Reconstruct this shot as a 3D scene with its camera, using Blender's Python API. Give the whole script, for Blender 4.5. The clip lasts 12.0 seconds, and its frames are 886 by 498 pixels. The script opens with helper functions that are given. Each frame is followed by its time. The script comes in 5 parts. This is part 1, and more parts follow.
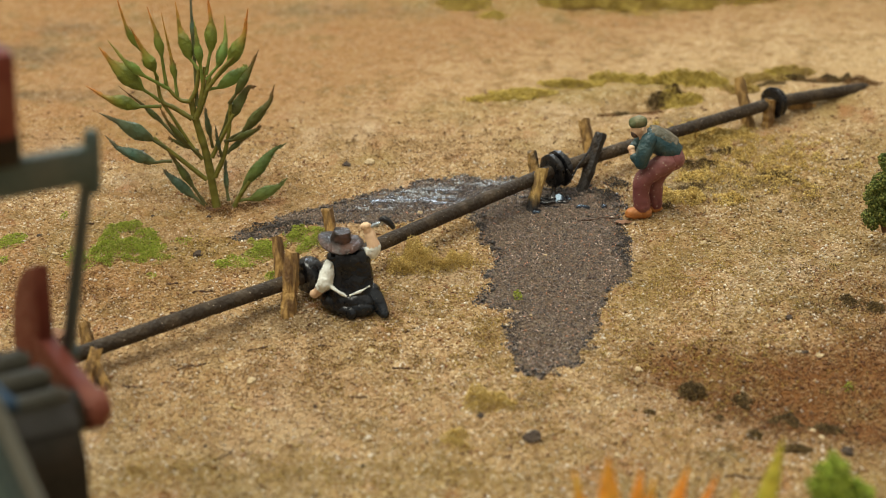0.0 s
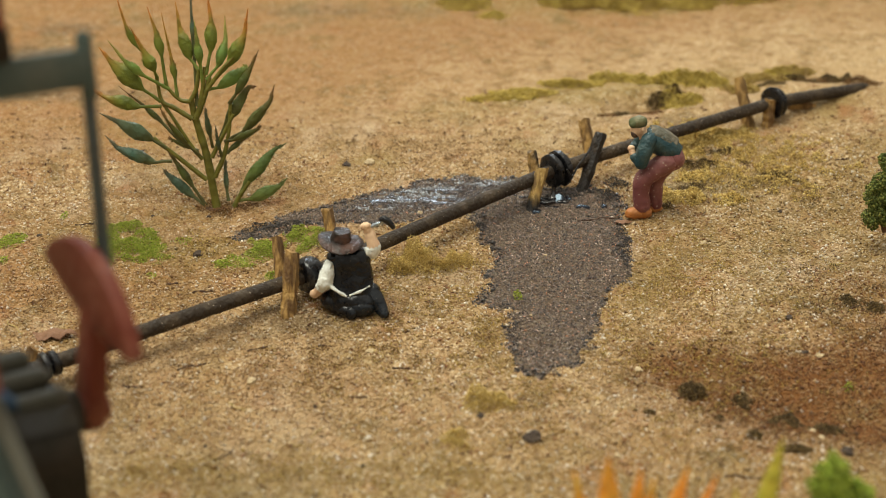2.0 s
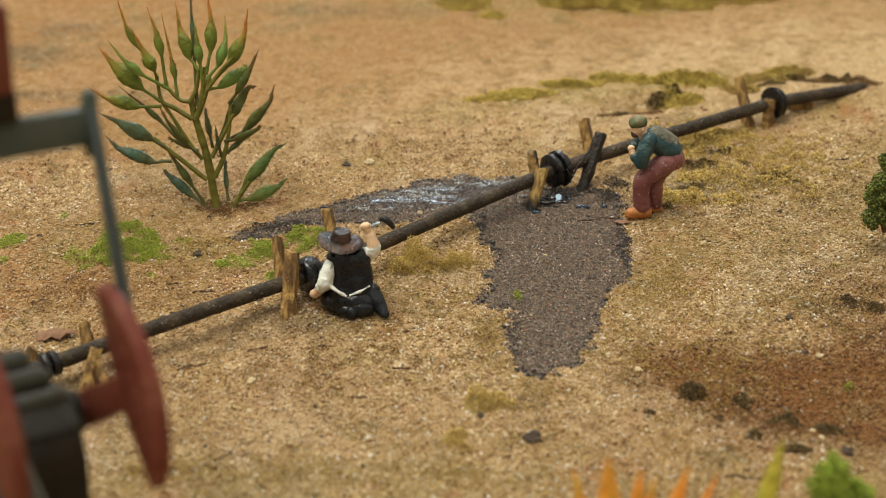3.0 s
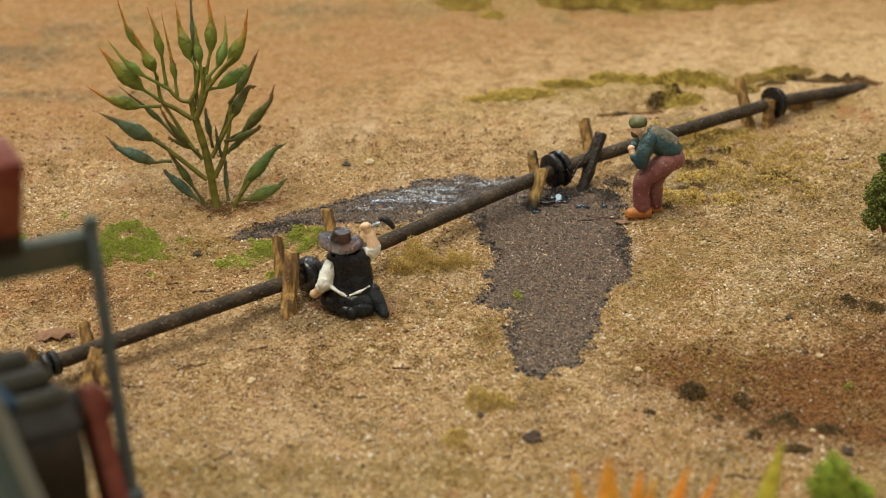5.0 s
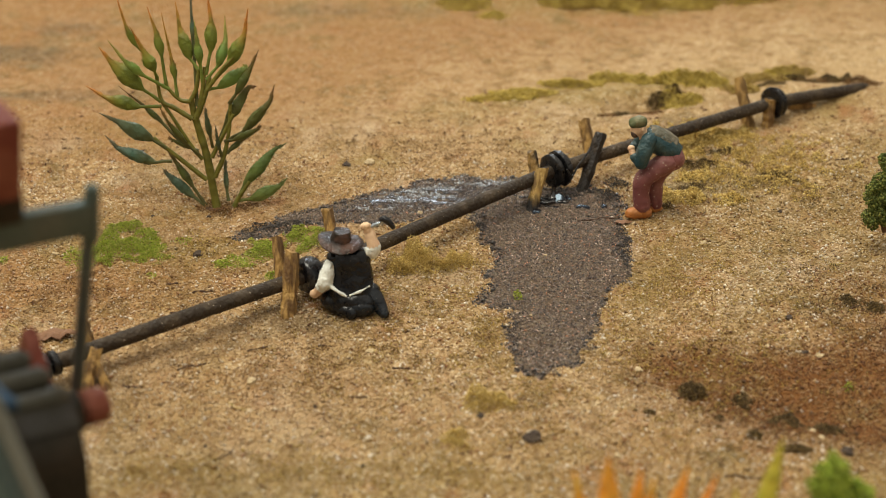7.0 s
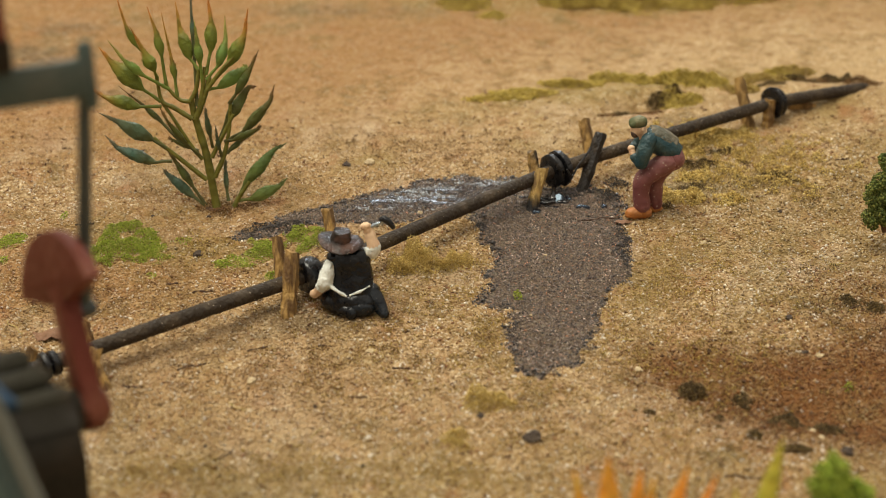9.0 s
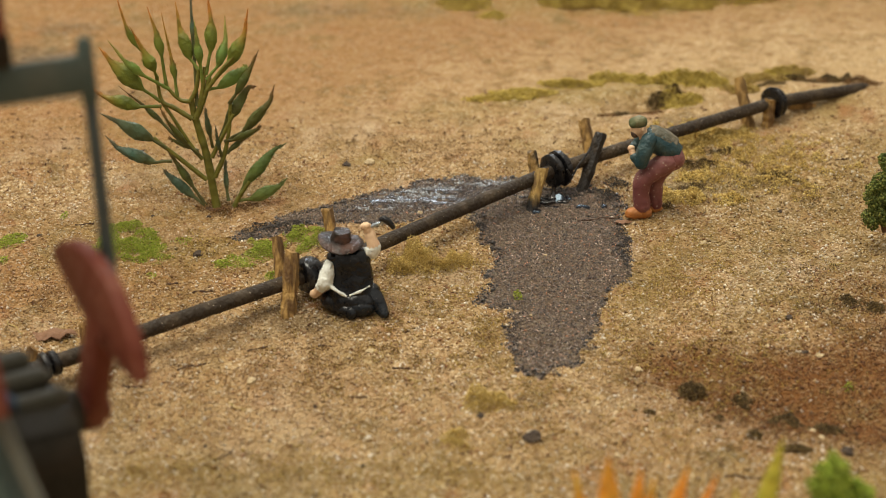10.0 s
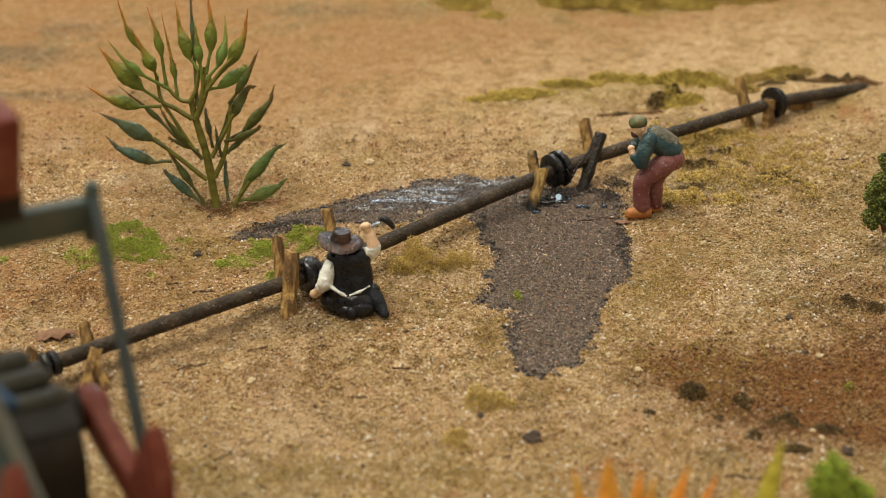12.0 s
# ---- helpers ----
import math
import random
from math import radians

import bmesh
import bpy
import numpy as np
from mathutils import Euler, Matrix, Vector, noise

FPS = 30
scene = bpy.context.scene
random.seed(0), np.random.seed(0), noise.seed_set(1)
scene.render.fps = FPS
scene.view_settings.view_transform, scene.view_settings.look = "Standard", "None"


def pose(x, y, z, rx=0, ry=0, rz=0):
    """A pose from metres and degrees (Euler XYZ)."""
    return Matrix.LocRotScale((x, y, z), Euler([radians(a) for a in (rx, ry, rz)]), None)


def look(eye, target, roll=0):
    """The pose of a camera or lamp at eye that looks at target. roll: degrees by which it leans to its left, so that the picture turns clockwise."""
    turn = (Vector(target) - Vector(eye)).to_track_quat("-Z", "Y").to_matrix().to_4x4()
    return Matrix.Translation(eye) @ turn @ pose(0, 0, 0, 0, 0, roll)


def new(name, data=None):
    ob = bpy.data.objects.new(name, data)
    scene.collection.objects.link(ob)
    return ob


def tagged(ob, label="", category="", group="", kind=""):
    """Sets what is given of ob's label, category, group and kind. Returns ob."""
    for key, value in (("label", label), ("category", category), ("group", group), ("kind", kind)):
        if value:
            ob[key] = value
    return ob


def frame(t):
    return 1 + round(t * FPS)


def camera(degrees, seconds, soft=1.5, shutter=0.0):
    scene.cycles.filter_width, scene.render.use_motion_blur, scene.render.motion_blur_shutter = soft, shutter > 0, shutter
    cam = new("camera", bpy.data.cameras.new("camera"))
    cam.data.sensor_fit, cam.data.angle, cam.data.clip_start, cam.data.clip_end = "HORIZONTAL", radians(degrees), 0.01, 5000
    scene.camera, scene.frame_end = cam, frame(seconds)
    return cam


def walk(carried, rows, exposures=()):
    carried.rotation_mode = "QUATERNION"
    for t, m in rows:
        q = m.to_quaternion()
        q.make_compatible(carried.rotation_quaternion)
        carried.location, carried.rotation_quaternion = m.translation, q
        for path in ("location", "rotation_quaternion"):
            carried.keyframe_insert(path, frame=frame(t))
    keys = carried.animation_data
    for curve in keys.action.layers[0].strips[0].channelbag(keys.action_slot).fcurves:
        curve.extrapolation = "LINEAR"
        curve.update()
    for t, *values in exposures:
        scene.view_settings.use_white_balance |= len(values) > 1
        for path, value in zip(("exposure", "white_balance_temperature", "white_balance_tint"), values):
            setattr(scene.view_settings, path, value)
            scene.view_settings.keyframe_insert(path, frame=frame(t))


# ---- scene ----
# ---- camera ----
cam = camera(30.0, 12.0, soft=0.85)
EYE = (0.0, -0.23915, 0.08704)
walk(cam, [(0.0, look(EYE, (0.0, 0.0, 0.0))), (12.0, look(EYE, (0.0, 0.0, 0.0)))],
     exposures=[(0.0, 0.0, 6500, 10), (3.2, 0.0, 6510, 10), (5.5, -0.03, 6660, 12), (12.0, -0.06, 6740, 13)])
# macro lens: shallow depth of field about the pipeline
cam.data.dof.use_dof = True
cam.data.dof.focus_distance = 0.252
cam.data.dof.aperture_fstop = 24.0

# ---- light: the exhibition hall's soft ambient light and a ceiling luminaire over the layout ----
world = bpy.data.worlds.new("hall_light")
scene.world = world
world.use_nodes = True
wn = world.node_tree
w_dir = wn.nodes.new("ShaderNodeTexCoord")
w_sep = wn.nodes.new("ShaderNodeSeparateXYZ")
w_ramp = wn.nodes.new("ShaderNodeValToRGB")        # dim hall walls, pale ceiling overhead
w_ramp.color_ramp.elements[0].position, w_ramp.color_ramp.elements[0].color = 0.0, (0.22, 0.19, 0.155, 1)
w_ramp.color_ramp.elements[1].position, w_ramp.color_ramp.elements[1].color = 0.9, (0.98, 0.93, 0.80, 1)
wn.links.new(w_dir.outputs["Generated"], w_sep.inputs[0])
wn.links.new(w_sep.outputs["Z"], w_ramp.inputs[0])
wn.links.new(w_ramp.outputs[0], wn.nodes["Background"].inputs[0])
wn.nodes["Background"].inputs[1].default_value = 0.92
lamp_data = bpy.data.lights.new("ceiling_luminaire", "AREA")
lamp_data.shape, lamp_data.size, lamp_data.size_y = "RECTANGLE", 0.80, 0.60
lamp_data.energy, lamp_data.color = 14.1, (0.955, 0.945, 0.80)
lamp = new("ceiling_luminaire", lamp_data)
lamp.matrix_world = look((-0.34, -0.16, 1.12), (0.0, 0.0, 0.0))
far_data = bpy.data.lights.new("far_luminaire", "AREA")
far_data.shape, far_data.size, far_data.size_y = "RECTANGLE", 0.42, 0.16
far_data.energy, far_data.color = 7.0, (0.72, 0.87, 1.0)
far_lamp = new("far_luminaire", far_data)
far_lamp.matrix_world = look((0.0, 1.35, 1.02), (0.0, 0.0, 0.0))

MM = 0.001
RNG = np.random.default_rng(7)


# ---- materials ----
def node(nt, kind, **kw):
    n = nt.nodes.new(kind)
    for k, v in kw.items():
        n.inputs[k].default_value = v
    return n


def base(name, rough=0.7, metal=0.0, spec=0.5):
    m = bpy.data.materials.new(name)
    m.use_nodes = True
    nt = m.node_tree
    b = nt.nodes["Principled BSDF"]
    b.inputs["Roughness"].default_value = rough
    b.inputs["Metallic"].default_value = metal
    b.inputs["Specular IOR Level"].default_value = spec
    return m, nt, b


def noise_fac(nt, scale, detail=3.0, lo=0.35, hi=0.65, stretch=None):
    tc = nt.nodes.new("ShaderNodeTexCoord")
    src = tc.outputs["Object"]
    if stretch:
        mp = nt.nodes.new("ShaderNodeMapping")
        mp.inputs["Scale"].default_value = stretch
        nt.links.new(src, mp.inputs[0])
        src = mp.outputs[0]
    n = node(nt, "ShaderNodeTexNoise", Scale=scale, Detail=detail)
    nt.links.new(src, n.inputs["Vector"])
    r = nt.nodes.new("ShaderNodeMapRange")
    r.inputs["From Min"].default_value, r.inputs["From Max"].default_value = lo, hi
    nt.links.new(n.outputs[0], r.inputs[0])
    return r.outputs[0]


def mix(nt, fac, a, b, mode="MIX"):
    n = nt.nodes.new("ShaderNodeMix")
    n.data_type, n.blend_type = "RGBA", mode
    for sock, v in ((n.inputs[0], fac), (n.inputs[6], a), (n.inputs[7], b)):
        if isinstance(v, bpy.types.NodeSocket):
            nt.links.new(v, sock)
        elif isinstance(v, (int, float)):
            sock.default_value = v
        else:
            sock.default_value = (*v, 1)
    return n.outputs[2]


def calc(nt, op, a, b=0.0):
    n = nt.nodes.new("ShaderNodeMath")
    n.operation = op
    for sock, v in ((n.inputs[0], a), (n.inputs[1], b)):
        if isinstance(v, bpy.types.NodeSocket):
            nt.links.new(v, sock)
        else:
            sock.default_value = v
    return n.outputs[0]


def bump(nt, b, height, dist, strength=0.6):
    n = nt.nodes.new("ShaderNodeBump")
    n.inputs["Strength"].default_value = strength
    n.inputs["Distance"].default_value = dist
    nt.links.new(height, n.inputs["Height"])
    nt.links.new(n.outputs[0], b.inputs["Normal"])


def painted(name, col, worn, rough=0.6, metal=0.0, coarse=250.0, fine=1600.0, relief=0.0001, lo=0.45, hi=0.75, stretch=None, spec=0.5, specks=0.0):
    """A brushed-on paint: colour, worn colour in patches, and a fine grain."""
    m, nt, b = base(name, rough, metal, spec)
    f1 = noise_fac(nt, coarse, 4, lo, hi, stretch)
    f2 = noise_fac(nt, fine, 2, 0.3, 0.7, stretch)
    c = mix(nt, f1, col, worn)
    c = mix(nt, calc(nt, "MULTIPLY", f2, 0.35), c, tuple(v * 0.55 for v in col))
    if specks:
        tc = nt.nodes.new("ShaderNodeTexCoord")
        vor = node(nt, "ShaderNodeTexVoronoi", Scale=1300.0)
        nt.links.new(tc.outputs["Object"], vor.inputs["Vector"])
        dot = calc(nt, "LESS_THAN", vor.outputs["Distance"], specks)
        c = mix(nt, calc(nt, "MULTIPLY", dot, 0.8), c, (0.5, 0.42, 0.33))
    nt.links.new(c, b.inputs["Base Color"])
    rr = nt.nodes.new("ShaderNodeMapRange")
    rr.inputs["To Min"].default_value, rr.inputs["To Max"].default_value = max(0.05, rough - 0.12), min(1, rough + 0.15)
    nt.links.new(f2, rr.inputs[0])
    nt.links.new(rr.outputs[0], b.inputs["Roughness"])
    bump(nt, b, f2, relief)
    return m


def island(name, stops, rough=0.85, spec=0.3, relief=0.0):
    """Loose particles, each of its own shade."""
    m, nt, b = base(name, rough, 0, spec)
    g = nt.nodes.new("ShaderNodeNewGeometry")
    r = nt.nodes.new("ShaderNodeValToRGB")
    els = r.color_ramp.elements
    els[0].position, els[0].color = stops[0][0], (*stops[0][1], 1)
    els[1].position, els[1].color = stops[-1][0], (*stops[-1][1], 1)
    for p, c in stops[1:-1]:
        els.new(p).color = (*c, 1)
    nt.links.new(g.outputs["Random Per Island"], r.inputs[0])
    f = noise_fac(nt, 1500, 2, 0.3, 0.7)
    nt.links.new(mix(nt, calc(nt, "MULTIPLY", f, 0.3), r.outputs[0], (0.12, 0.075, 0.035)), b.inputs["Base Color"])
    return m


SAND_STOPS = [(0.0, (0.10, 0.055, 0.024)), (0.12, (0.24, 0.13, 0.052)), (0.34, (0.34, 0.205, 0.085)), (0.62, (0.47, 0.315, 0.15)),
              (0.86, (0.58, 0.42, 0.23)), (1.0, (0.84, 0.73, 0.52))]
GRAIN_STOPS = [(0.0, (0.045, 0.022, 0.010)), (0.09, (0.12, 0.055, 0.022)), (0.17, (0.28, 0.095, 0.036)), (0.24, (0.36, 0.225, 0.075)), (0.45, (0.46, 0.31, 0.145)),
               (0.72, (0.56, 0.40, 0.215)), (0.84, (0.69, 0.53, 0.34)), (0.90, (0.86, 0.76, 0.58)), (1.0, (0.98, 0.94, 0.85))]


def ground_material(loose=False):
    """The scenery's sand; loose: for the grains on it, each of its own shade."""
    m, nt, b = base("sand_grains" if loose else "sand_scatter", 0.6 if loose else 0.9, 0, 0.4 if loose else 0.25)
    tc = nt.nodes.new("ShaderNodeTexCoord")
    r = nt.nodes.new("ShaderNodeValToRGB")
    els = r.color_ramp.elements
    stops = GRAIN_STOPS if loose else SAND_STOPS
    els[0].color, els[1].color = (*stops[0][1], 1), (*stops[-1][1], 1)
    for p, c in stops[1:-1]:
        els.new(p).color = (*c, 1)
    if loose:
        geo = nt.nodes.new("ShaderNodeNewGeometry")
        nt.links.new(geo.outputs["Random Per Island"], r.inputs[0])
    else:
        vor = node(nt, "ShaderNodeTexVoronoi", Scale=2300.0)
        nt.links.new(tc.outputs["Object"], vor.inputs["Vector"])
        sep = nt.nodes.new("ShaderNodeSeparateColor")
        nt.links.new(vor.outputs["Color"], sep.inputs[0])
        nt.links.new(sep.outputs[0], r.inputs[0])
    far = nt.nodes.new("ShaderNodeSeparateXYZ")
    nt.links.new(tc.outputs["Object"], far.inputs[0])
    finer = nt.nodes.new("ShaderNodeMapRange")          # finer sifted sand higher up the slope
    finer.inputs["From Min"].default_value, finer.inputs["From Max"].default_value = 0.025, 0.075
    finer.inputs["To Min"].default_value, finer.inputs["To Max"].default_value = 0.0 if loose else 0.30, 0.75 if loose else 0.80
    nt.links.new(far.outputs["Y"], finer.inputs[0])
    col = mix(nt, finer.outputs[0], r.outputs[0], (0.42, 0.28, 0.13))
    k = 0.62 if loose else 1.0
    broad = noise_fac(nt, 42, 4, 0.40, 0.64)
    col = mix(nt, calc(nt, "MULTIPLY", broad, 0.5 * k), col, (0.27, 0.145, 0.045))
    tint = noise_fac(nt, 85, 4, 0.46, 0.66)
    col = mix(nt, calc(nt, "MULTIPLY", tint, 0.5 * k), col, (0.26, 0.19, 0.055))
    rusty = noise_fac(nt, 150, 4, 0.54, 0.7)
    col = mix(nt, calc(nt, "MULTIPLY", rusty, 0.75 * k), col, (0.30, 0.115, 0.04))
    ashy = noise_fac(nt, 60, 3, 0.52, 0.66)
    col = mix(nt, calc(nt, "MULTIPLY", ashy, 0.5 * k), col, (0.52, 0.40, 0.27))
    if not loose:
        flecks = noise_fac(nt, 900, 3, 0.56, 0.68)
        col = mix(nt, calc(nt, "MULTIPLY", flecks, 0.35), col, (0.10, 0.055, 0.022))

    def attr(name):
        a = nt.nodes.new("ShaderNodeAttribute")
        a.attribute_name = name
        return a.outputs["Fac"]

    ragged = noise_fac(nt, 420, 4, 0.3, 0.7)

    def mask(name, soft=0.25):
        s = calc(nt, "ADD", attr(name), calc(nt, "MULTIPLY", calc(nt, "SUBTRACT", ragged, 0.5), 0.55))
        k = nt.nodes.new("ShaderNodeMapRange")
        k.inputs["From Min"].default_value, k.inputs["From Max"].default_value = 0.5 - soft, 0.5 + soft
        nt.links.new(s, k.inputs[0])
        return k.outputs[0]

    k = 0.72 if loose else 1.0
    pale = mix(nt, 0.72 * k, r.outputs[0], (0.50, 0.345, 0.18))
    col = mix(nt, calc(nt, "MULTIPLY", attr("pale"), 0.9), col, pale)
    ochre = mix(nt, 0.8 * k, r.outputs[0], (0.29, 0.135, 0.042))
    col = mix(nt, calc(nt, "MULTIPLY", mask("ochre", 0.5), 0.85), col, ochre)
    soil = mix(nt, 0.94 * k, r.outputs[0], (0.15, 0.052, 0.009))
    col = mix(nt, calc(nt, "MULTIPLY", mask("soil", 0.5), 0.95), col, soil)
    moss = mix(nt, 0.65 * k, r.outputs[0], (0.22, 0.16, 0.035))
    col = mix(nt, calc(nt, "MULTIPLY", mask("moss", 0.45), 0.75), col, moss)
    # dark stains, with painted shade at the post feet and ledge
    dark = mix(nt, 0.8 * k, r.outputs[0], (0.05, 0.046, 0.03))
    col = mix(nt, calc(nt, "MULTIPLY", mask("stain_and_shade", 0.45), 0.6), col, dark)
    if loose:
        nt.links.new(col, b.inputs["Base Color"])
        return m
    oil = mix(nt, 0.8, r.outputs[0], (0.055, 0.043, 0.043))
    oilm = mask("oil", 0.12)
    col = mix(nt, calc(nt, "MULTIPLY", oilm, 0.95), col, oil)
    nt.links.new(col, b.inputs["Base Color"])
    wet = mask("wet", 0.2)
    rough = nt.nodes.new("ShaderNodeMapRange")
    rough.inputs["To Min"].default_value, rough.inputs["To Max"].default_value = 0.88, 0.24
    nt.links.new(wet, rough.inputs[0])
    nt.links.new(rough.outputs[0], b.inputs["Roughness"])
    h = calc(nt, "ADD", calc(nt, "MULTIPLY", vor.outputs["Distance"], -1.0), calc(nt, "MULTIPLY", ragged, 0.8))
    n = nt.nodes.new("ShaderNodeBump")
    n.inputs["Distance"].default_value = 0.00035
    st = nt.nodes.new("ShaderNodeMapRange")
    st.inputs["To Min"].default_value, st.inputs["To Max"].default_value = 0.8, 0.5
    nt.links.new(wet, st.inputs[0])
    nt.links.new(st.outputs[0], n.inputs["Strength"])
    nt.links.new(h, n.inputs["Height"])
    nt.links.new(n.outputs[0], b.inputs["Normal"])
    return m


def leaf_material(name, root, mid, tip):
    """Leaf plastic that turns to its tip colour along the leaf, with fine veins."""
    m, nt, b = base(name, 0.5, 0, 0.4)
    a = nt.nodes.new("ShaderNodeAttribute")
    a.attribute_name = "along"
    r = nt.nodes.new("ShaderNodeValToRGB")
    els = r.color_ramp.elements
    els[0].position, els[0].color = 0.3, (*root, 1)
    els[1].position, els[1].color = 0.86, (*tip, 1)
    els.new(0.58).color = (*mid, 1)
    nt.links.new(a.outputs["Fac"], r.inputs[0])
    f = noise_fac(nt, 700, 3, 0.4, 0.7)
    f2 = noise_fac(nt, 160, 2, 0.4, 0.65)
    c = mix(nt, calc(nt, "MULTIPLY", f, 0.55), r.outputs[0], tuple(v * 0.35 for v in root))
    c = mix(nt, calc(nt, "MULTIPLY", f2, 0.4), c, tuple(min(1, v * 1.5) for v in root))
    nt.links.new(c, b.inputs["Base Color"])
    bump(nt, b, f, 0.00025)
    return m


M_GROUND = ground_material()
M_GRAIN = ground_material(True)
M_OILGRAIN = island("oil_soaked_grains", [(0, (0.008, 0.007, 0.008)), (0.22, (0.06, 0.048, 0.045)), (0.5, (0.17, 0.128, 0.11)), (0.80, (0.28, 0.21, 0.165)), (0.93, (0.44, 0.34, 0.26)), (0.97, (0.55, 0.20, 0.09)), (1, (0.88, 0.80, 0.70))], 0.36, 0.6)
# reflected light on the wet pool, put into the grains' pale colour
M_SHEENGRAIN = island("sheen_painted_grains", [(0, (0.10, 0.11, 0.125)), (0.5, (0.32, 0.35, 0.39)), (1, (0.66, 0.70, 0.75))], 0.22, 0.9)
M_WETGRAIN = island("wet_oily_grains", [(0, (0.012, 0.011, 0.014)), (0.6, (0.06, 0.05, 0.055)), (1, (0.16, 0.13, 0.13))], 0.16, 1.0)
M_TAR = island("tarry_crumbs", [(0, (0.006, 0.006, 0.008)), (0.7, (0.022, 0.02, 0.022)), (1, (0.07, 0.055, 0.05))], 0.32, 0.6)
M_SOILGRAIN = island("brown_soil_grains", [(0, (0.045, 0.02, 0.008)), (0.5, (0.17, 0.062, 0.014)), (0.9, (0.27, 0.115, 0.032)), (1, (0.45, 0.30, 0.15))], 0.8, 0.35)
M_FLAKE = island("rust_brown_flakes", [(0, (0.05, 0.02, 0.008)), (0.5, (0.16, 0.055, 0.018)), (1, (0.30, 0.12, 0.04))], 0.7, 0.4)
M_TURF = island("bright_green_foam", [(0, (0.12, 0.15, 0.012)), (0.4, (0.29, 0.37, 0.03)), (0.8, (0.42, 0.50, 0.06)), (1, (0.55, 0.52, 0.15))])
M_MOSS = island("olive_foam", [(0, (0.15, 0.09, 0.02)), (0.4, (0.40, 0.26, 0.06)), (0.75, (0.52, 0.36, 0.09)), (1, (0.68, 0.52, 0.18))])
M_TUFT = island("tan_olive_foam", [(0, (0.30, 0.18, 0.045)), (0.4, (0.62, 0.42, 0.11)), (0.8, (0.78, 0.57, 0.18)), (1, (0.85, 0.70, 0.30))])
M_BROWNMOSS = island("brown_foam", [(0, (0.02, 0.013, 0.007)), (0.5, (0.11, 0.07, 0.025)), (1, (0.24, 0.16, 0.055))])
M_RUSTCRUMB = island("rusty_crumbs", [(0, (0.06, 0.028, 0.01)), (0.5, (0.20, 0.095, 0.03)), (1, (0.34, 0.19, 0.07))])
M_YELLOW = island("yellow_olive_foam", [(0, (0.20, 0.13, 0.022)), (0.4, (0.46, 0.33, 0.06)), (0.8, (0.62, 0.46, 0.09)), (1, (0.74, 0.58, 0.18))])
M_SHRUB = island("dark_green_foam", [(0, (0.045, 0.075, 0.015)), (0.6, (0.13, 0.18, 0.04)), (1, (0.33, 0.34, 0.07))])
M_SHRUBLIGHT = island("green_foam", [(0, (0.12, 0.18, 0.015)), (0.6, (0.28, 0.40, 0.04)), (1, (0.48, 0.55, 0.07))])
M_PIPE = painted("weathered_pipe", (0.040, 0.028, 0.018), (0.12, 0.085, 0.052), 0.66, 0.0, 260, 2000, 0.0003, 0.48, 0.78, None, 0.3, 0.095)
M_BLACK = painted("tarry_black", (0.006, 0.006, 0.007), (0.035, 0.028, 0.023), 0.30, 0, 300, 1100, 0.00015, 0.55, 0.85)
M_WOOD = painted("stained_matchwood", (0.47, 0.28, 0.085), (0.11, 0.052, 0.016), 0.75, 0, 300, 1300, 0.0004, 0.42, 0.60, (3, 3, 0.28))
M_WOODDARK = painted("oil_stained_wood", (0.36, 0.21, 0.065), (0.012, 0.010, 0.008), 0.5, 0, 240, 1300, 0.0004, 0.42, 0.58, (3, 3, 0.5))
M_WOODBLACK = painted("tar_blackened_wood", (0.08, 0.05, 0.022), (0.010, 0.008, 0.007), 0.42, 0, 240, 1300, 0.0004, 0.22, 0.44, (3, 3, 0.5))
M_RED = painted("red_oxide_paint", (0.15, 0.036, 0.022), (0.23, 0.082, 0.05), 0.55, 0, 130, 900, 0.0002, 0.45, 0.7)
M_REDPALE = painted("faded_red_paint", (0.22, 0.07, 0.05), (0.30, 0.13, 0.10), 0.5, 0, 160, 1400, 0.00006)
M_GREYPALE = painted("pale_grey_paint", (0.13, 0.13, 0.105), (0.08, 0.075, 0.06), 0.55)
M_STRAW = painted("dry_straw", (0.55, 0.42, 0.14), (0.4, 0.28, 0.1), 0.7)
M_GREY = painted("grey_green_metal", (0.075, 0.10, 0.088), (0.12, 0.12, 0.095), 0.5, 0.15, 140, 1400, 0.00006)
M_GEAR = painted("dirty_grey_green_paint", (0.05, 0.047, 0.034), (0.13, 0.078, 0.052), 0.55, 0.0, 120, 1200, 0.0001, 0.42, 0.66)
M_GEARDARK = painted("dark_brown_paint", (0.017, 0.0135, 0.008), (0.036, 0.024, 0.014), 0.6, 0, 120, 1200, 0.0001)
M_BLUE = painted("blue_paint_fleck", (0.008, 0.03, 0.06), (0.03, 0.05, 0.07), 0.6)
M_ROD = painted("steel_blue_rod", (0.07, 0.095, 0.10), (0.055, 0.05, 0.042), 0.42, 0.3, 200, 1500, 0.00005)
M_WOODDIP = painted("wood_with_oiled_foot", (0.50, 0.32, 0.10), (0.13, 0.07, 0.02), 0.6, 0, 300, 1300, 0.0004, 0.48, 0.66, (3, 3, 0.28))
nt_ = M_WOODDIP.node_tree
b_ = nt_.nodes["Principled BSDF"]
xyz_ = nt_.nodes.new("ShaderNodeSeparateXYZ")
nt_.links.new(nt_.nodes.new("ShaderNodeTexCoord").outputs["Object"], xyz_.inputs[0])
foot_ = nt_.nodes.new("ShaderNodeMapRange")         # crude oil has soaked up from the foot
foot_.inputs["From Min"].default_value, foot_.inputs["From Max"].default_value = 0.0034, 0.0020
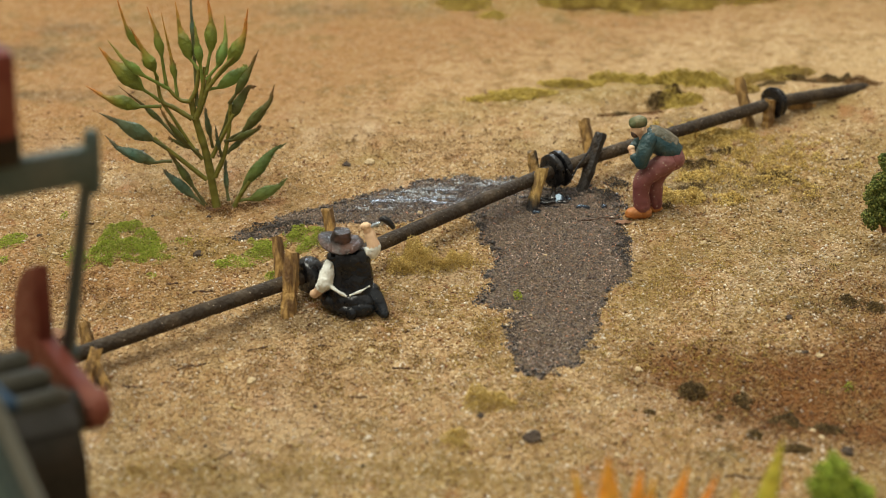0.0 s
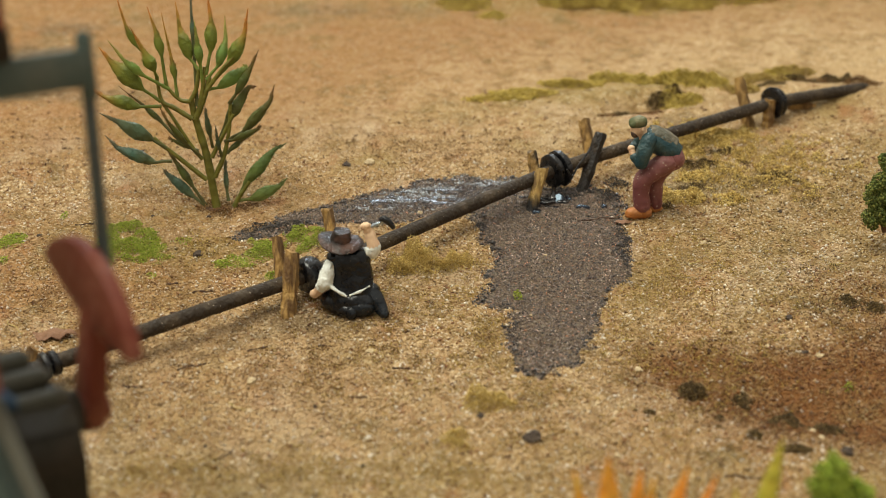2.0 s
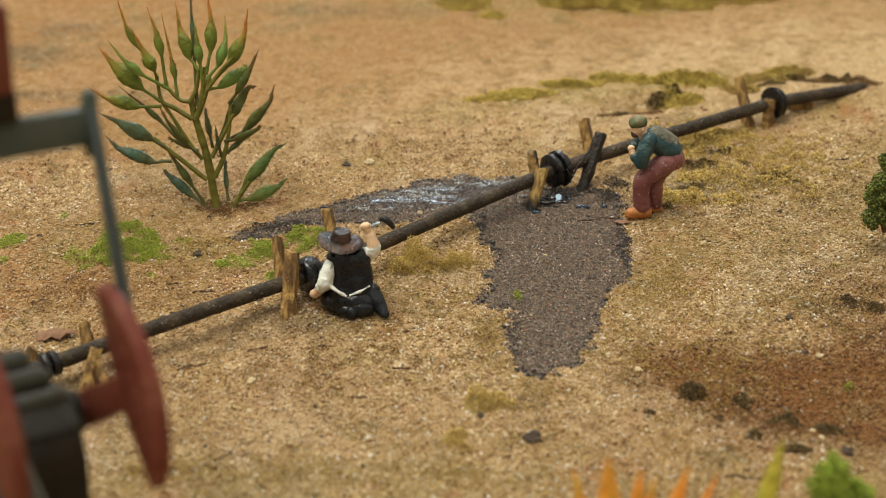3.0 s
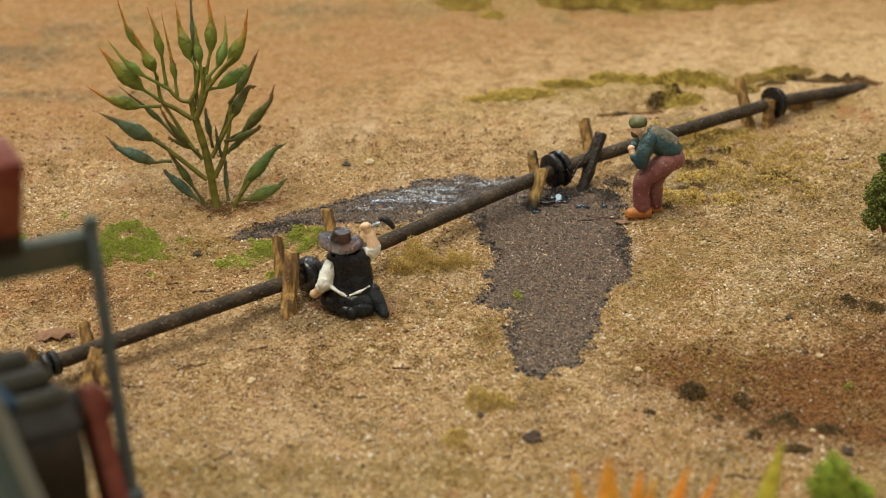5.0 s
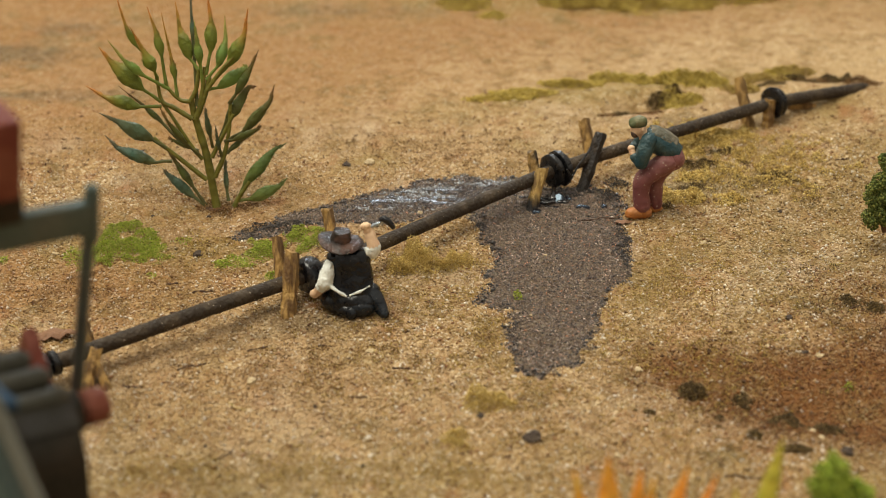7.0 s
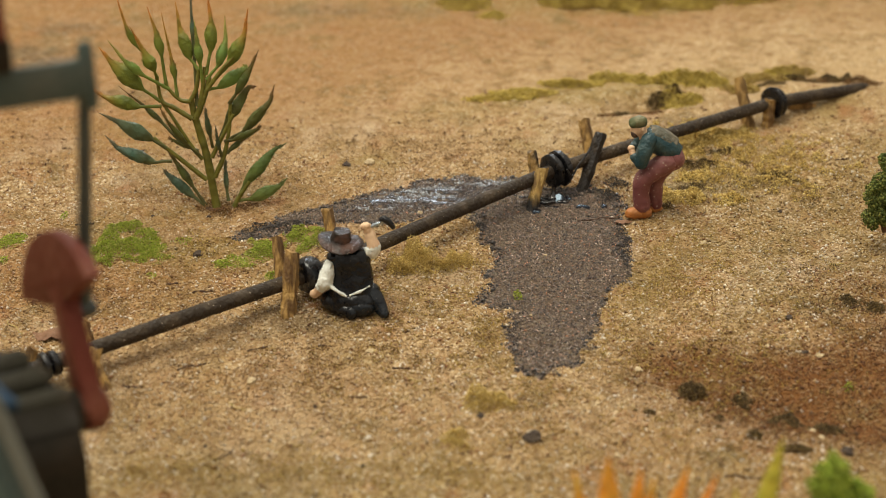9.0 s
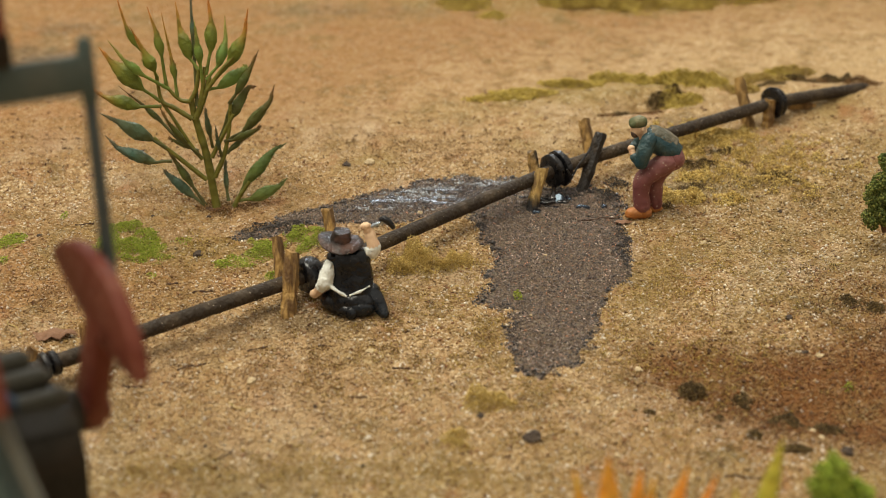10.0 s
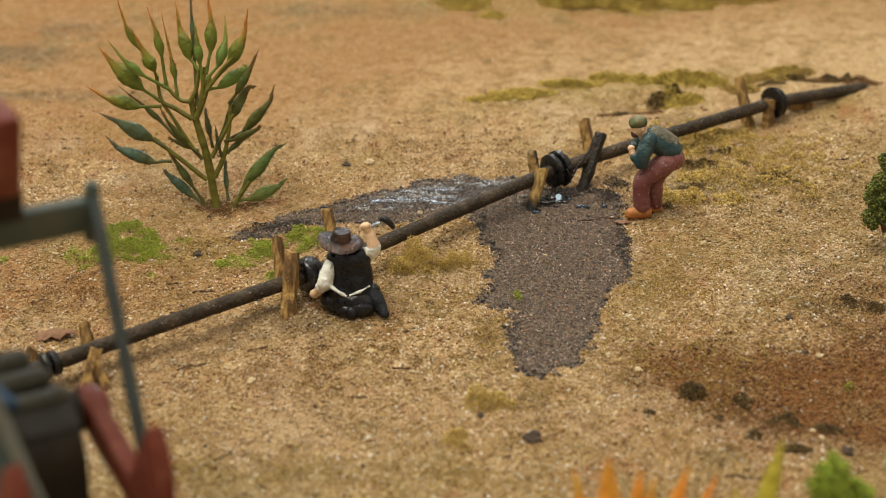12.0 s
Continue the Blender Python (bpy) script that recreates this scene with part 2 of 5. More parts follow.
nt_.links.new(calc(nt_, "ADD", xyz_.outputs["Z"], calc(nt_, "MULTIPLY", noise_fac(nt_, 500, 3, 0.3, 0.7, (2, 2, 0.4)), 0.0018)), foot_.inputs[0])
nt_.links.new(mix(nt_, foot_.outputs[0], b_.inputs["Base Color"].links[0].from_socket, (0.010, 0.008, 0.007)), b_.inputs["Base Color"])
for m_ in (M_GEAR, M_GEARDARK, M_BLUE, M_GREY, M_RED):         # dull, dusty model paint
    m_.node_tree.nodes["Principled BSDF"].inputs["Specular IOR Level"].default_value = 0.18
M_FLESH = painted("flesh_enamel", (0.86, 0.60, 0.38), (0.72, 0.38, 0.22), 0.5, 0, 300, 1500, 0.0001)
M_SHIRT = painted("off_white_enamel", (0.88, 0.91, 0.84), (0.74, 0.70, 0.56), 0.45, 0, 300, 900, 0.0004, 0.5, 0.8)
# the coat's bluish sheen is painted in as its second colour
M_COAT = painted("black_enamel", (0.004, 0.005, 0.007), (0.012, 0.020, 0.028), 0.24, 0, 260, 600, 0.0003, 0.5, 0.8, None, 0.45, 0.05)
M_HAT = painted("brown_black_hat", (0.022, 0.015, 0.012), (0.13, 0.06, 0.04), 0.42, 0, 330, 1100, 0.0003, 0.47, 0.70, None, 0.4, 0.05)
M_MAROON = painted("maroon_enamel", (0.20, 0.066, 0.064), (0.33, 0.155, 0.14), 0.48, 0, 260, 1400, 0.0001, 0.45, 0.75, None, 0.4, 0.14)
M_TEAL = painted("teal_enamel", (0.016, 0.055, 0.066), (0.085, 0.13, 0.115), 0.45, 0, 300, 1200, 0.0002, 0.45, 0.7, None, 0.45, 0.06)
M_VEST = painted("grey_vest_enamel", (0.12, 0.115, 0.085), (0.27, 0.22, 0.15), 0.6, 0, 300, 1000, 0.0004, 0.42, 0.68, None, 0.4, 0.05)
M_CAP = painted("green_cap_enamel", (0.075, 0.095, 0.035), (0.22, 0.19, 0.09), 0.6, 0, 350, 1000, 0.0003, 0.45, 0.7)
M_SHOE = painted("tan_leather_enamel", (0.46, 0.17, 0.04), (0.32, 0.11, 0.03), 0.5, 0, 300, 1200, 0.0002)
M_BEARD = painted("dark_hair_enamel", (0.06, 0.03, 0.018), (0.12, 0.07, 0.04), 0.6)
M_STEEL = painted("bright_steel", (0.45, 0.52, 0.58), (0.3, 0.3, 0.3), 0.25, 0.8)
M_TWIG = painted("dry_twig", (0.075, 0.038, 0.02), (0.17, 0.085, 0.04), 0.8)
M_STONE = painted("dark_stone", (0.055, 0.036, 0.024), (0.12, 0.085, 0.055), 0.85, 0, 400, 1200, 0.0004)
M_PALESTONE = painted("pale_stone", (0.55, 0.42, 0.24), (0.4, 0.3, 0.18), 0.75)
M_DRYLEAF = painted("dry_brown_leaf", (0.24, 0.12, 0.06), (0.13, 0.055, 0.025), 0.75, 0, 250, 900, 0.0004)
M_STEM = leaf_material("stem_green", (0.15, 0.14, 0.022), (0.2, 0.22, 0.03), (0.22, 0.26, 0.04))
M_LEAF = leaf_material("leaf_green_orange_tip", (0.13, 0.165, 0.025), (0.165, 0.20, 0.026), (0.62, 0.22, 0.045))
M_LEAFPALE = leaf_material("leaf_pale_green", (0.15, 0.21, 0.035), (0.17, 0.29, 0.065), (0.42, 0.36, 0.09))
M_LEAFBASE = leaf_material("leaf_mid_green", (0.13, 0.15, 0.03), (0.13, 0.21, 0.055), (0.12, 0.17, 0.07))
M_LEAFDARK = leaf_material("leaf_dark", (0.09, 0.085, 0.025), (0.08, 0.115, 0.022), (0.24, 0.12, 0.045))
M_LEAFBLUE = leaf_material("leaf_blue_green", (0.10, 0.105, 0.035), (0.055, 0.125, 0.085), (0.16, 0.14, 0.09))
M_BLADE = leaf_material("blade_orange", (0.55, 0.40, 0.05), (0.72, 0.34, 0.04), (0.8, 0.25, 0.03))
M_BLADEGREEN = leaf_material("blade_yellow_green", (0.3, 0.36, 0.03), (0.5, 0.48, 0.05), (0.6, 0.46, 0.07))
m_, nt_, b_ = base("oily_sheen", 0.26, 0, 1.0)
b_.inputs["Base Color"].default_value = (0.03, 0.028, 0.032, 1)
bump(nt_, b_, noise_fac(nt_, 900, 3, 0.3, 0.7), 0.0003, 0.6)
M_SHEEN = m_
m_, nt_, b_ = base("crude_oil", 0.08, 0, 1.0)
b_.inputs["Base Color"].default_value = (0.006, 0.005, 0.006, 1)
bump(nt_, b_, noise_fac(nt_, 500, 3, 0.3, 0.7), 0.0004, 0.5)
M_OIL = m_
m_, nt_, b_ = base("standing_oil", 0.16, 0, 1.0)
b_.inputs["Base Color"].default_value = (0.006, 0.005, 0.008, 1)
b_.inputs["Specular Tint"].default_value = (0.6, 0.8, 1.0, 1)        # blue of a cool light, put into the reflection's tint
bump(nt_, b_, noise_fac(nt_, 700, 2, 0.3, 0.7), 0.00005, 0.4)
M_POOL = m_


# ---- mesh helpers: all shapes are drawn in millimetres ----
def part(name, bm, material, parent=None, label="", smooth=True):
    """Link a bmesh drawn in millimetres as one mesh object."""
    me = bpy.data.meshes.new(name)
    bmesh.ops.recalc_face_normals(bm, faces=bm.faces)
    bm.to_mesh(me)
    bm.free()
    me.transform(Matrix.Scale(MM, 4))
    for mt in (material if isinstance(material, (list, tuple)) else [material]):
        me.materials.append(mt)
    if smooth:
        me.shade_smooth()
        me.set_sharp_from_angle(angle=radians(42))
    ob = new(name, me)
    if parent:
        ob.parent = parent
    if label:
        tagged(ob, label)
    return ob


def place(ob, x, y, z, rx=0, ry=0, rz=0):
    ob.matrix_basis = pose(x * MM, y * MM, z * MM, rx, ry, rz)
    return ob


def thing(name, label, category, group="", at=(0, 0, 0), rz=0, kind=""):
    ob = new(name)
    ob.empty_display_size = 0.002
    tagged(ob, label, category, group, kind)
    return place(ob, *at, 0, 0, rz)


def box(bm, x0, x1, y0, y1, z0, z1, bev=0.0, mi=0):
    g = bmesh.ops.create_cube(bm, size=1)
    bmesh.ops.scale(bm, vec=(x1 - x0, y1 - y0, z1 - z0), verts=g["verts"])
    bmesh.ops.translate(bm, vec=((x0 + x1) / 2, (y0 + y1) / 2, (z0 + z1) / 2), verts=g["verts"])
    fs = list({f for v in g["verts"] for f in v.link_faces})
    for f in fs:
        f.material_index = mi
    if bev:
        es = list({e for v in g["verts"] for e in v.link_edges})
        r = bmesh.ops.bevel(bm, geom=es, offset=bev, segments=2, affect="EDGES", profile=0.5)
        for f in r["faces"]:
            f.material_index = mi
    return bm


def sweep(bm, pts, radii, n=10, mi=0, flat=1.0, side=None, jag=0.0, rng=None, along=None):
    """A closed tube through pts with a radius at each; flat squeezes it across the direction `side`."""
    pts = [Vector(p) for p in pts]
    lay = None
    if along is not None:
        lay = bm.verts.layers.float.get("along") or bm.verts.layers.float.new("along")
    rings = []
    ref = Vector(side) if side else Vector((0.13, 0.97, 0.21))
    for i, (p, r) in enumerate(zip(pts, radii)):
        d = (pts[min(i + 1, len(pts) - 1)] - pts[max(i - 1, 0)]).normalized()
        b = ref - d * ref.dot(d)
        if b.length < 1e-4:
            b = Vector((1, 0, 0)) - d * d.x
        b.normalize()
        a = d.cross(b)
        ring = []
        for k in range(n):
            t = 2 * math.pi * k / n
            q = r * (1 + (rng.uniform(-jag, jag) if jag else 0))
            ring.append(bm.verts.new(p + a * (q * math.cos(t)) + b * (q * flat * math.sin(t))))
        rings.append(ring)
    for i in range(len(rings) - 1):
        for k in range(n):
            f = bm.faces.new((rings[i][k], rings[i][(k + 1) % n], rings[i + 1][(k + 1) % n], rings[i + 1][k]))
            f.material_index = mi
    for ring in (rings[0][::-1], rings[-1]):
        bm.faces.new(ring).material_index = mi
    if along is not None:
        for ring, v in zip(rings, along):
            for w in ring:
                w[lay] = v
    return rings


def smooth_line(pts, n):
    """n points on a soft curve through pts (Catmull-Rom)."""
    P = [Vector(p) for p in pts]
    P = [2 * P[0] - P[1]] + P + [2 * P[-1] - P[-2]]
    out = []
    for i in range(n):
        t = i / (n - 1) * (len(P) - 3)
        k = min(int(t), len(P) - 4)
        u = t - k
        a, b, c, d = P[k:k + 4]
        out.append(0.5 * (2 * b + (c - a) * u + (2 * a - 5 * b + 4 * c - d) * u * u + (3 * b - a - 3 * c + d) * u ** 3))
    return out


def blob(bm, c, r, mi=0, sub=2, rot=None):
    """An ellipsoid with radii r at c."""
    g = bmesh.ops.create_icosphere(bm, subdivisions=sub, radius=1)
    m = Matrix.Translation(c) @ (rot or Matrix.Identity(4)) @ Matrix.Diagonal((*r, 1))
    bmesh.ops.transform(bm, matrix=m, verts=g["verts"])
    for f in {f for v in g["verts"] for f in v.link_faces}:
        f.material_index = mi


def limb(bm, pts, radii, mi=0, n=10, k=9, flat=1.0):
    """A rounded limb: a soft curve with round ends."""
    line = smooth_line(pts, k)
    rad = list(np.interp(np.linspace(0, 1, k), np.linspace(0, 1, len(radii)), radii))
    sweep(bm, line, rad, n, mi, flat)
    blob(bm, line[0], (rad[0],) * 3, mi)
    blob(bm, line[-1], (rad[-1],) * 3, mi)


# ---- the ground: a hillside that rises away from the pump ----
def lattice(x, y, seed):
    xi, yi = np.floor(x).astype(np.int64), np.floor(y).astype(np.int64)
    fx, fy = x - xi, y - yi
    fx, fy = fx * fx * (3 - 2 * fx), fy * fy * (3 - 2 * fy)

    def h(a, b):
        v = (a * 374761393 + b * 668265263 + seed * 1442695041) & 0xFFFFFFFF
        v = ((v ^ (v >> 13)) * 1274126177) & 0xFFFFFFFF
        return ((v ^ (v >> 16)) & 0xFFFF) / 65535.0 - 0.5

    return (h(xi, yi) * (1 - fx) + h(xi + 1, yi) * fx) * (1 - fy) + (h(xi, yi + 1) * (1 - fx) + h(xi + 1, yi + 1) * fx) * fy


def hump(x, y, cx, cy, sx, sy, turn=0.0):
    a = math.radians(turn)
    dx, dy = x - cx, y - cy
    u, v = dx * math.cos(a) + dy * math.sin(a), -dx * math.sin(a) + dy * math.cos(a)
    return np.exp(-0.5 * ((u / sx) ** 2 + (v / sy) ** 2))


def inside(x, y, poly, soft):
    """About 1 inside the outline, 0 outside, 0.5 on its edge (soft: width of the edge in mm)."""
    x, y = np.asarray(x, float), np.asarray(y, float)
    hit, dist = np.zeros(x.shape, bool), np.full(x.shape, 1e9)
    for (ax, ay), (bx, by) in zip(poly, poly[1:] + poly[:1]):
        if ay != by:
            hit ^= ((ay > y) != (by > y)) & (x < (bx - ax) * (y - ay) / (by - ay) + ax)
        t = np.clip(((x - ax) * (bx - ax) + (y - ay) * (by - ay)) / ((bx - ax) ** 2 + (by - ay) ** 2 + 1e-9), 0, 1)
        dist = np.minimum(dist, np.hypot(x - ax - t * (bx - ax), y - ay - t * (by - ay)))
    return np.clip(0.5 + np.where(hit, dist, -dist) / soft, 0, 1)


SPILL = [(4.3, 9.7), (8.4, 0.2), (5.3, -15.8), (9.9, -17.8), (9.2, -24.2), (11.2, -33.5), (13.8, -35.3), (19.1, -31.4), (21.6, -24.2), (24.0, -15.0), (28.5, -6.8), (27.5, 0.2), (29.1, 7.5), (27.9, 19.1), (20.3, 22.8), (13.6, 20.1), (8.8, 16.1)]
SPILL_BACK = [(-32.6, 4.1), (-25.6, 10.3), (-16.8, 14.7), (-4.1, 22.0), (6.2, 24.4), (14.7, 24.0), (14.0, 18.1), (6.9, 12.8), (-2.2, 10.3), (-8.4, 8.4), (-16.4, 7.8), (-23.5, 7.1), (-27.7, 3.8)]
POOL = [(-16.7, 11.6), (-8.7, 18.1), (0.6, 22.2), (11.4, 23.6), (10.7, 18.7), (1.5, 14.7), (-8.5, 11.6)]


def oil_mask(x, y):
    wob = (2.4 * lattice(x / 3.6, y / 3.6, 61) + 1.6 * lattice(x / 1.2, y / 1.2, 63), 2.4 * lattice(x / 3.6, y / 3.6, 62) + 1.6 * lattice(x / 1.2, y / 1.2, 64))
    return np.maximum(inside(x + wob[0], y + wob[1], SPILL, 3.0), inside(x + wob[0], y + wob[1], SPILL_BACK, 3.0))


def wet_mask(x, y):
    return np.clip(inside(x, y, POOL, 4.0) * (0.55 + 1.3 * lattice(x / 5.0, y / 1.6, 31)) + 0.75 * hump(x, y, 17.5, 16.5, 3.0, 1.8) + 0.35 * hump(x, y, 24, 10.5, 7, 1.0, 12), 0, 1)


def height(x, y):
    """Ground height in mm at (x, y) in mm."""
    x, y = np.asarray(x, float), np.asarray(y, float)
    z = 0.158 * np.clip(y, -170, 260)
    z = z + np.where(y > 260, 60 * (1 - np.exp(-0.158 * np.maximum(y - 260, 0) / 60)), 0)
    z = z - np.where(y < -170, 40 * (1 - np.exp(0.158 * np.minimum(y + 170, 0) / 40)), 0)
    near = np.exp(-(np.maximum(np.hypot(x, y - 20) - 110, 0) / 60) ** 2)
    smooth = 1 - 0.85 * wet_mask(x, y)
    z = z + 1.1 * lattice(x / 24, y / 24, 3) + 0.5 * lattice(x / 9, y / 9, 4)
    z = z + near * smooth * (0.42 * lattice(x / 3.2, y / 3.2, 5) + 0.30 * lattice(x / 1.3, y / 1.3, 6))
    z = z + 1.5 * hump(x, y, -16, -16, 9, 6) * 0.35                    # swell under the kneeling workman
    z = z + 1.2 * hump(x, y, 36, 59, 8, 2.2, 14) - 2.4 * hump(x, y, 35.5, 53.5, 5.5, 1.7, 14)    # small washed-out ledge
    z = z + 1.6 * hump(x, y, 72, 58, 14, 4, 10) - 1.4 * hump(x, y, 76, 66, 9, 3, 0)
    z = z - 1.8 * hump(x, y, 44, -42, 12, 5, -25) + 1.2 * hump(x, y, 56, -22, 16, 8, -15)      # rut in the brown soil
    z = z + 2.2 * hump(x, y, 10, 118, 60, 7, 3)
    return z


def ground_masks(x, y):
    rag = lattice(x / 6, y / 6, 41) + 0.5 * lattice(x / 2.2, y / 2.2, 42)
    soil = np.clip(1.5 * hump(x, y, 50, -41, 14, 7, -16) + 0.9 * hump(x, y, 68, -30, 12, 8, -15) + 0.8 * hump(x, y, 36, -34, 9, 3.5, -25) + 0.55 * hump(x, y, 64, -12, 9, 6) + 0.4 * rag - 0.08, 0, 1)
    # ochre dirt, made heavier far left to take in the dimmer light there
    ochre = np.clip(0.5 * hump(x, y, -46, -6, 14, 7) + 1.8 * hump(x, y, -62, 102, 60, 28, -6) + 1.2 * hump(x, y, 0, 124, 130, 17) + 0.7 * hump(x, y, -78, 58, 22, 5) + 0.7 * hump(x, y, -82, 80, 14, 6) + 0.75 * hump(x, y, -66, 60, 32, 26) + 0.35 * hump(x, y, 0, 100, 90, 12) + 1.0 * hump(x, y, -64, -8, 20, 10) + 0.6 * hump(x, y, -28, 8, 14, 6) + 0.5 * hump(x, y, -32, -34, 16, 8)
                    + 0.4 * hump(x, y, 45, 20, 25, 8) + 0.5 * hump(x, y, 30, -48, 26, 10) + 0.6 * rag, 0, 1)
    pale = np.clip(0.9 * hump(x, y, -40, -28, 13, 4.5, 32) + 0.6 * hump(x, y, -22, -26, 10, 5) + 1.2 * hump(x, y, 26, 70, 58, 13, 5) + 0.8 * hump(x, y, 62, 86, 30, 16) + 0.75 * hump(x, y, -5, -42, 34, 12) + 0.35 * hump(x, y, 36, -18, 18, 14) + 0.6 * hump(x, y, 5, 34, 18, 9) + 0.55 * rag, 0, 1)
    moss = np.clip(1.0 * hump(x, y, 32, 60, 20, 3.5, 14) + 0.7 * hump(x, y, 46, 22, 13, 7, 20) + 0.3 * hump(x, y, 62, 8, 18, 16) + 0.7 * hump(x, y, -46, 0, 16, 7)
                   + 0.55 * hump(x, y, -8, -58, 40, 6) + 0.8 * hump(x, y, 28, 105, 36, 5) + 0.3 * hump(x, y, 40, -15, 25, 12) + 0.9 * rag, 0, 1)
    # stains and a dark pipe-side line; painted shade at post feet and ledge
    stain_and_shade = np.clip(1.0 * hump(x, y, -83, 78, 9, 4) + 0.8 * hump(x, y, -76, 92, 7, 3) + 0.8 * hump(x, y, -74, 58, 16, 1.8) + 0.6 * hump(x, y, -20, 100, 16, 2.5) + 0.95 * hump(x, y, -19, -20.5, 6.5, 3.2, 10) + 0.7 * hump(x, y, -33, -29, 10, 1.0, 32) + 0.6 * hump(x, y, -46, -38, 5, 1.2) + 0.9 * hump(x, y, 22, 14.5, 10, 4)
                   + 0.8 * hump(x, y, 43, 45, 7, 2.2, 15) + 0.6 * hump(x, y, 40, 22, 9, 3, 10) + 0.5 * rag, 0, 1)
    return {"soil": soil, "ochre": ochre, "pale": pale, "moss": moss, "stain_and_shade": stain_and_shade, "oil": oil_mask(x, y), "wet": wet_mask(x, y)}


def mesh_arrays(name, co, faces, material, smooth=True):
    """One mesh from arrays of vertices (mm) and equal-sized faces."""
    me = bpy.data.meshes.new(name)
    k = faces.shape[1]
    me.vertices.add(len(co))
    me.vertices.foreach_set("co", (np.asarray(co, np.float32) * MM).ravel())
    me.loops.add(faces.size)
    me.loops.foreach_set("vertex_index", faces.astype(np.int32).ravel())
    me.polygons.add(len(faces))
    me.polygons.foreach_set("loop_start", np.arange(0, faces.size, k, dtype=np.int32))
    me.update(calc_edges=True)
    me.materials.append(material)
    if smooth:
        me.shade_smooth()
    return new(name, me)


def graded(lo, hi, step, far_lo, far_hi):
    mid = np.arange(lo, hi + step / 2, step)
    up, d, v = [], step, hi
    while v < far_hi:
        d *= 1.22
        v += d
        up.append(v)
    dn, d, v = [], step, lo
    while v > far_lo:
        d *= 1.22
        v -= d
        dn.append(v)
    return np.array(dn[::-1] + list(mid) + up)


def build_ground():
    xs, ys = graded(-100, 100, 0.45, -25000, 25000), graded(-72, 122, 0.45, -25000, 25000)
    X, Y = np.meshgrid(xs, ys)
    x, y = X.ravel(), Y.ravel()
    w = len(xs)
    i = (np.arange(len(ys) - 1)[:, None] * w + np.arange(w - 1)[None, :]).ravel()
    ob = mesh_arrays("ground", np.stack([x, y, height(x, y)], 1), np.stack([i, i + 1, i + w + 1, i + w], 1), M_GROUND)
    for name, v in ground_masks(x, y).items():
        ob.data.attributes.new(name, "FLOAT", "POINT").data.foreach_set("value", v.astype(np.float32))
    return tagged(ob, "sandy tan hillside of model scenery with bare soil", "ground", kind="structure")


OCT_V = np.array([(1, 0, 0), (0, 1, 0), (-1, 0, 0), (0, -1, 0), (0, 0, 1), (0, 0, -1)], float)
OCT_F = np.array([(0, 1, 4), (1, 2, 4), (2, 3, 4), (3, 0, 4), (1, 0, 5), (2, 1, 5), (3, 2, 5), (0, 3, 5)])
CHIP_V = np.array([(1, 0, 0), (-0.5, 0.87, 0), (-0.5, -0.87, 0), (0, 0, 1), (0, 0, -1)], float)
CHIP_F = np.array([(0, 1, 3), (1, 2, 3), (2, 0, 3), (1, 0, 4), (2, 1, 4), (0, 2, 4)])


def crumbs(name, x, y, z, size, material, label, category, squash=0.7, jitter=0.35, kind="stuff", narrow=1.0, lean=0.6, masks=None):
    """Many loose chips as one object: uneven six-sided splinters at the given places, each turned and leaning its own way."""
    n = len(x)
    v = CHIP_V[None] * (1 + RNG.uniform(-jitter, jitter, (n, 5, 1))) + RNG.uniform(-0.25, 0.25, (n, 5, 3))
    v *= np.stack([np.ones(n), np.full(n, narrow), np.full(n, squash)], 1)[:, None, :]
    for p, q, a in ((1, 2, RNG.uniform(-lean, lean, n)), (0, 2, RNG.uniform(-lean, lean, n)), (0, 1, RNG.uniform(0, 2 * np.pi, n))):
        c, s = np.cos(a)[:, None], np.sin(a)[:, None]
        v[:, :, p], v[:, :, q] = v[:, :, p] * c - v[:, :, q] * s, v[:, :, p] * s + v[:, :, q] * c
    co = v * np.asarray(size)[:, None, None] + np.stack([x, y, z], 1)[:, None, :]
    f = (CHIP_F[None] + (np.arange(n) * 5)[:, None, None]).reshape(-1, 3)
    ob = mesh_arrays(name, co.reshape(-1, 3), f, material, False)
    for key, val in (masks or {}).items():
        ob.data.attributes.new(key, "FLOAT", "POINT").data.foreach_set("value", np.repeat(val, 5).astype(np.float32))
    return tagged(ob, label, category, kind=kind)


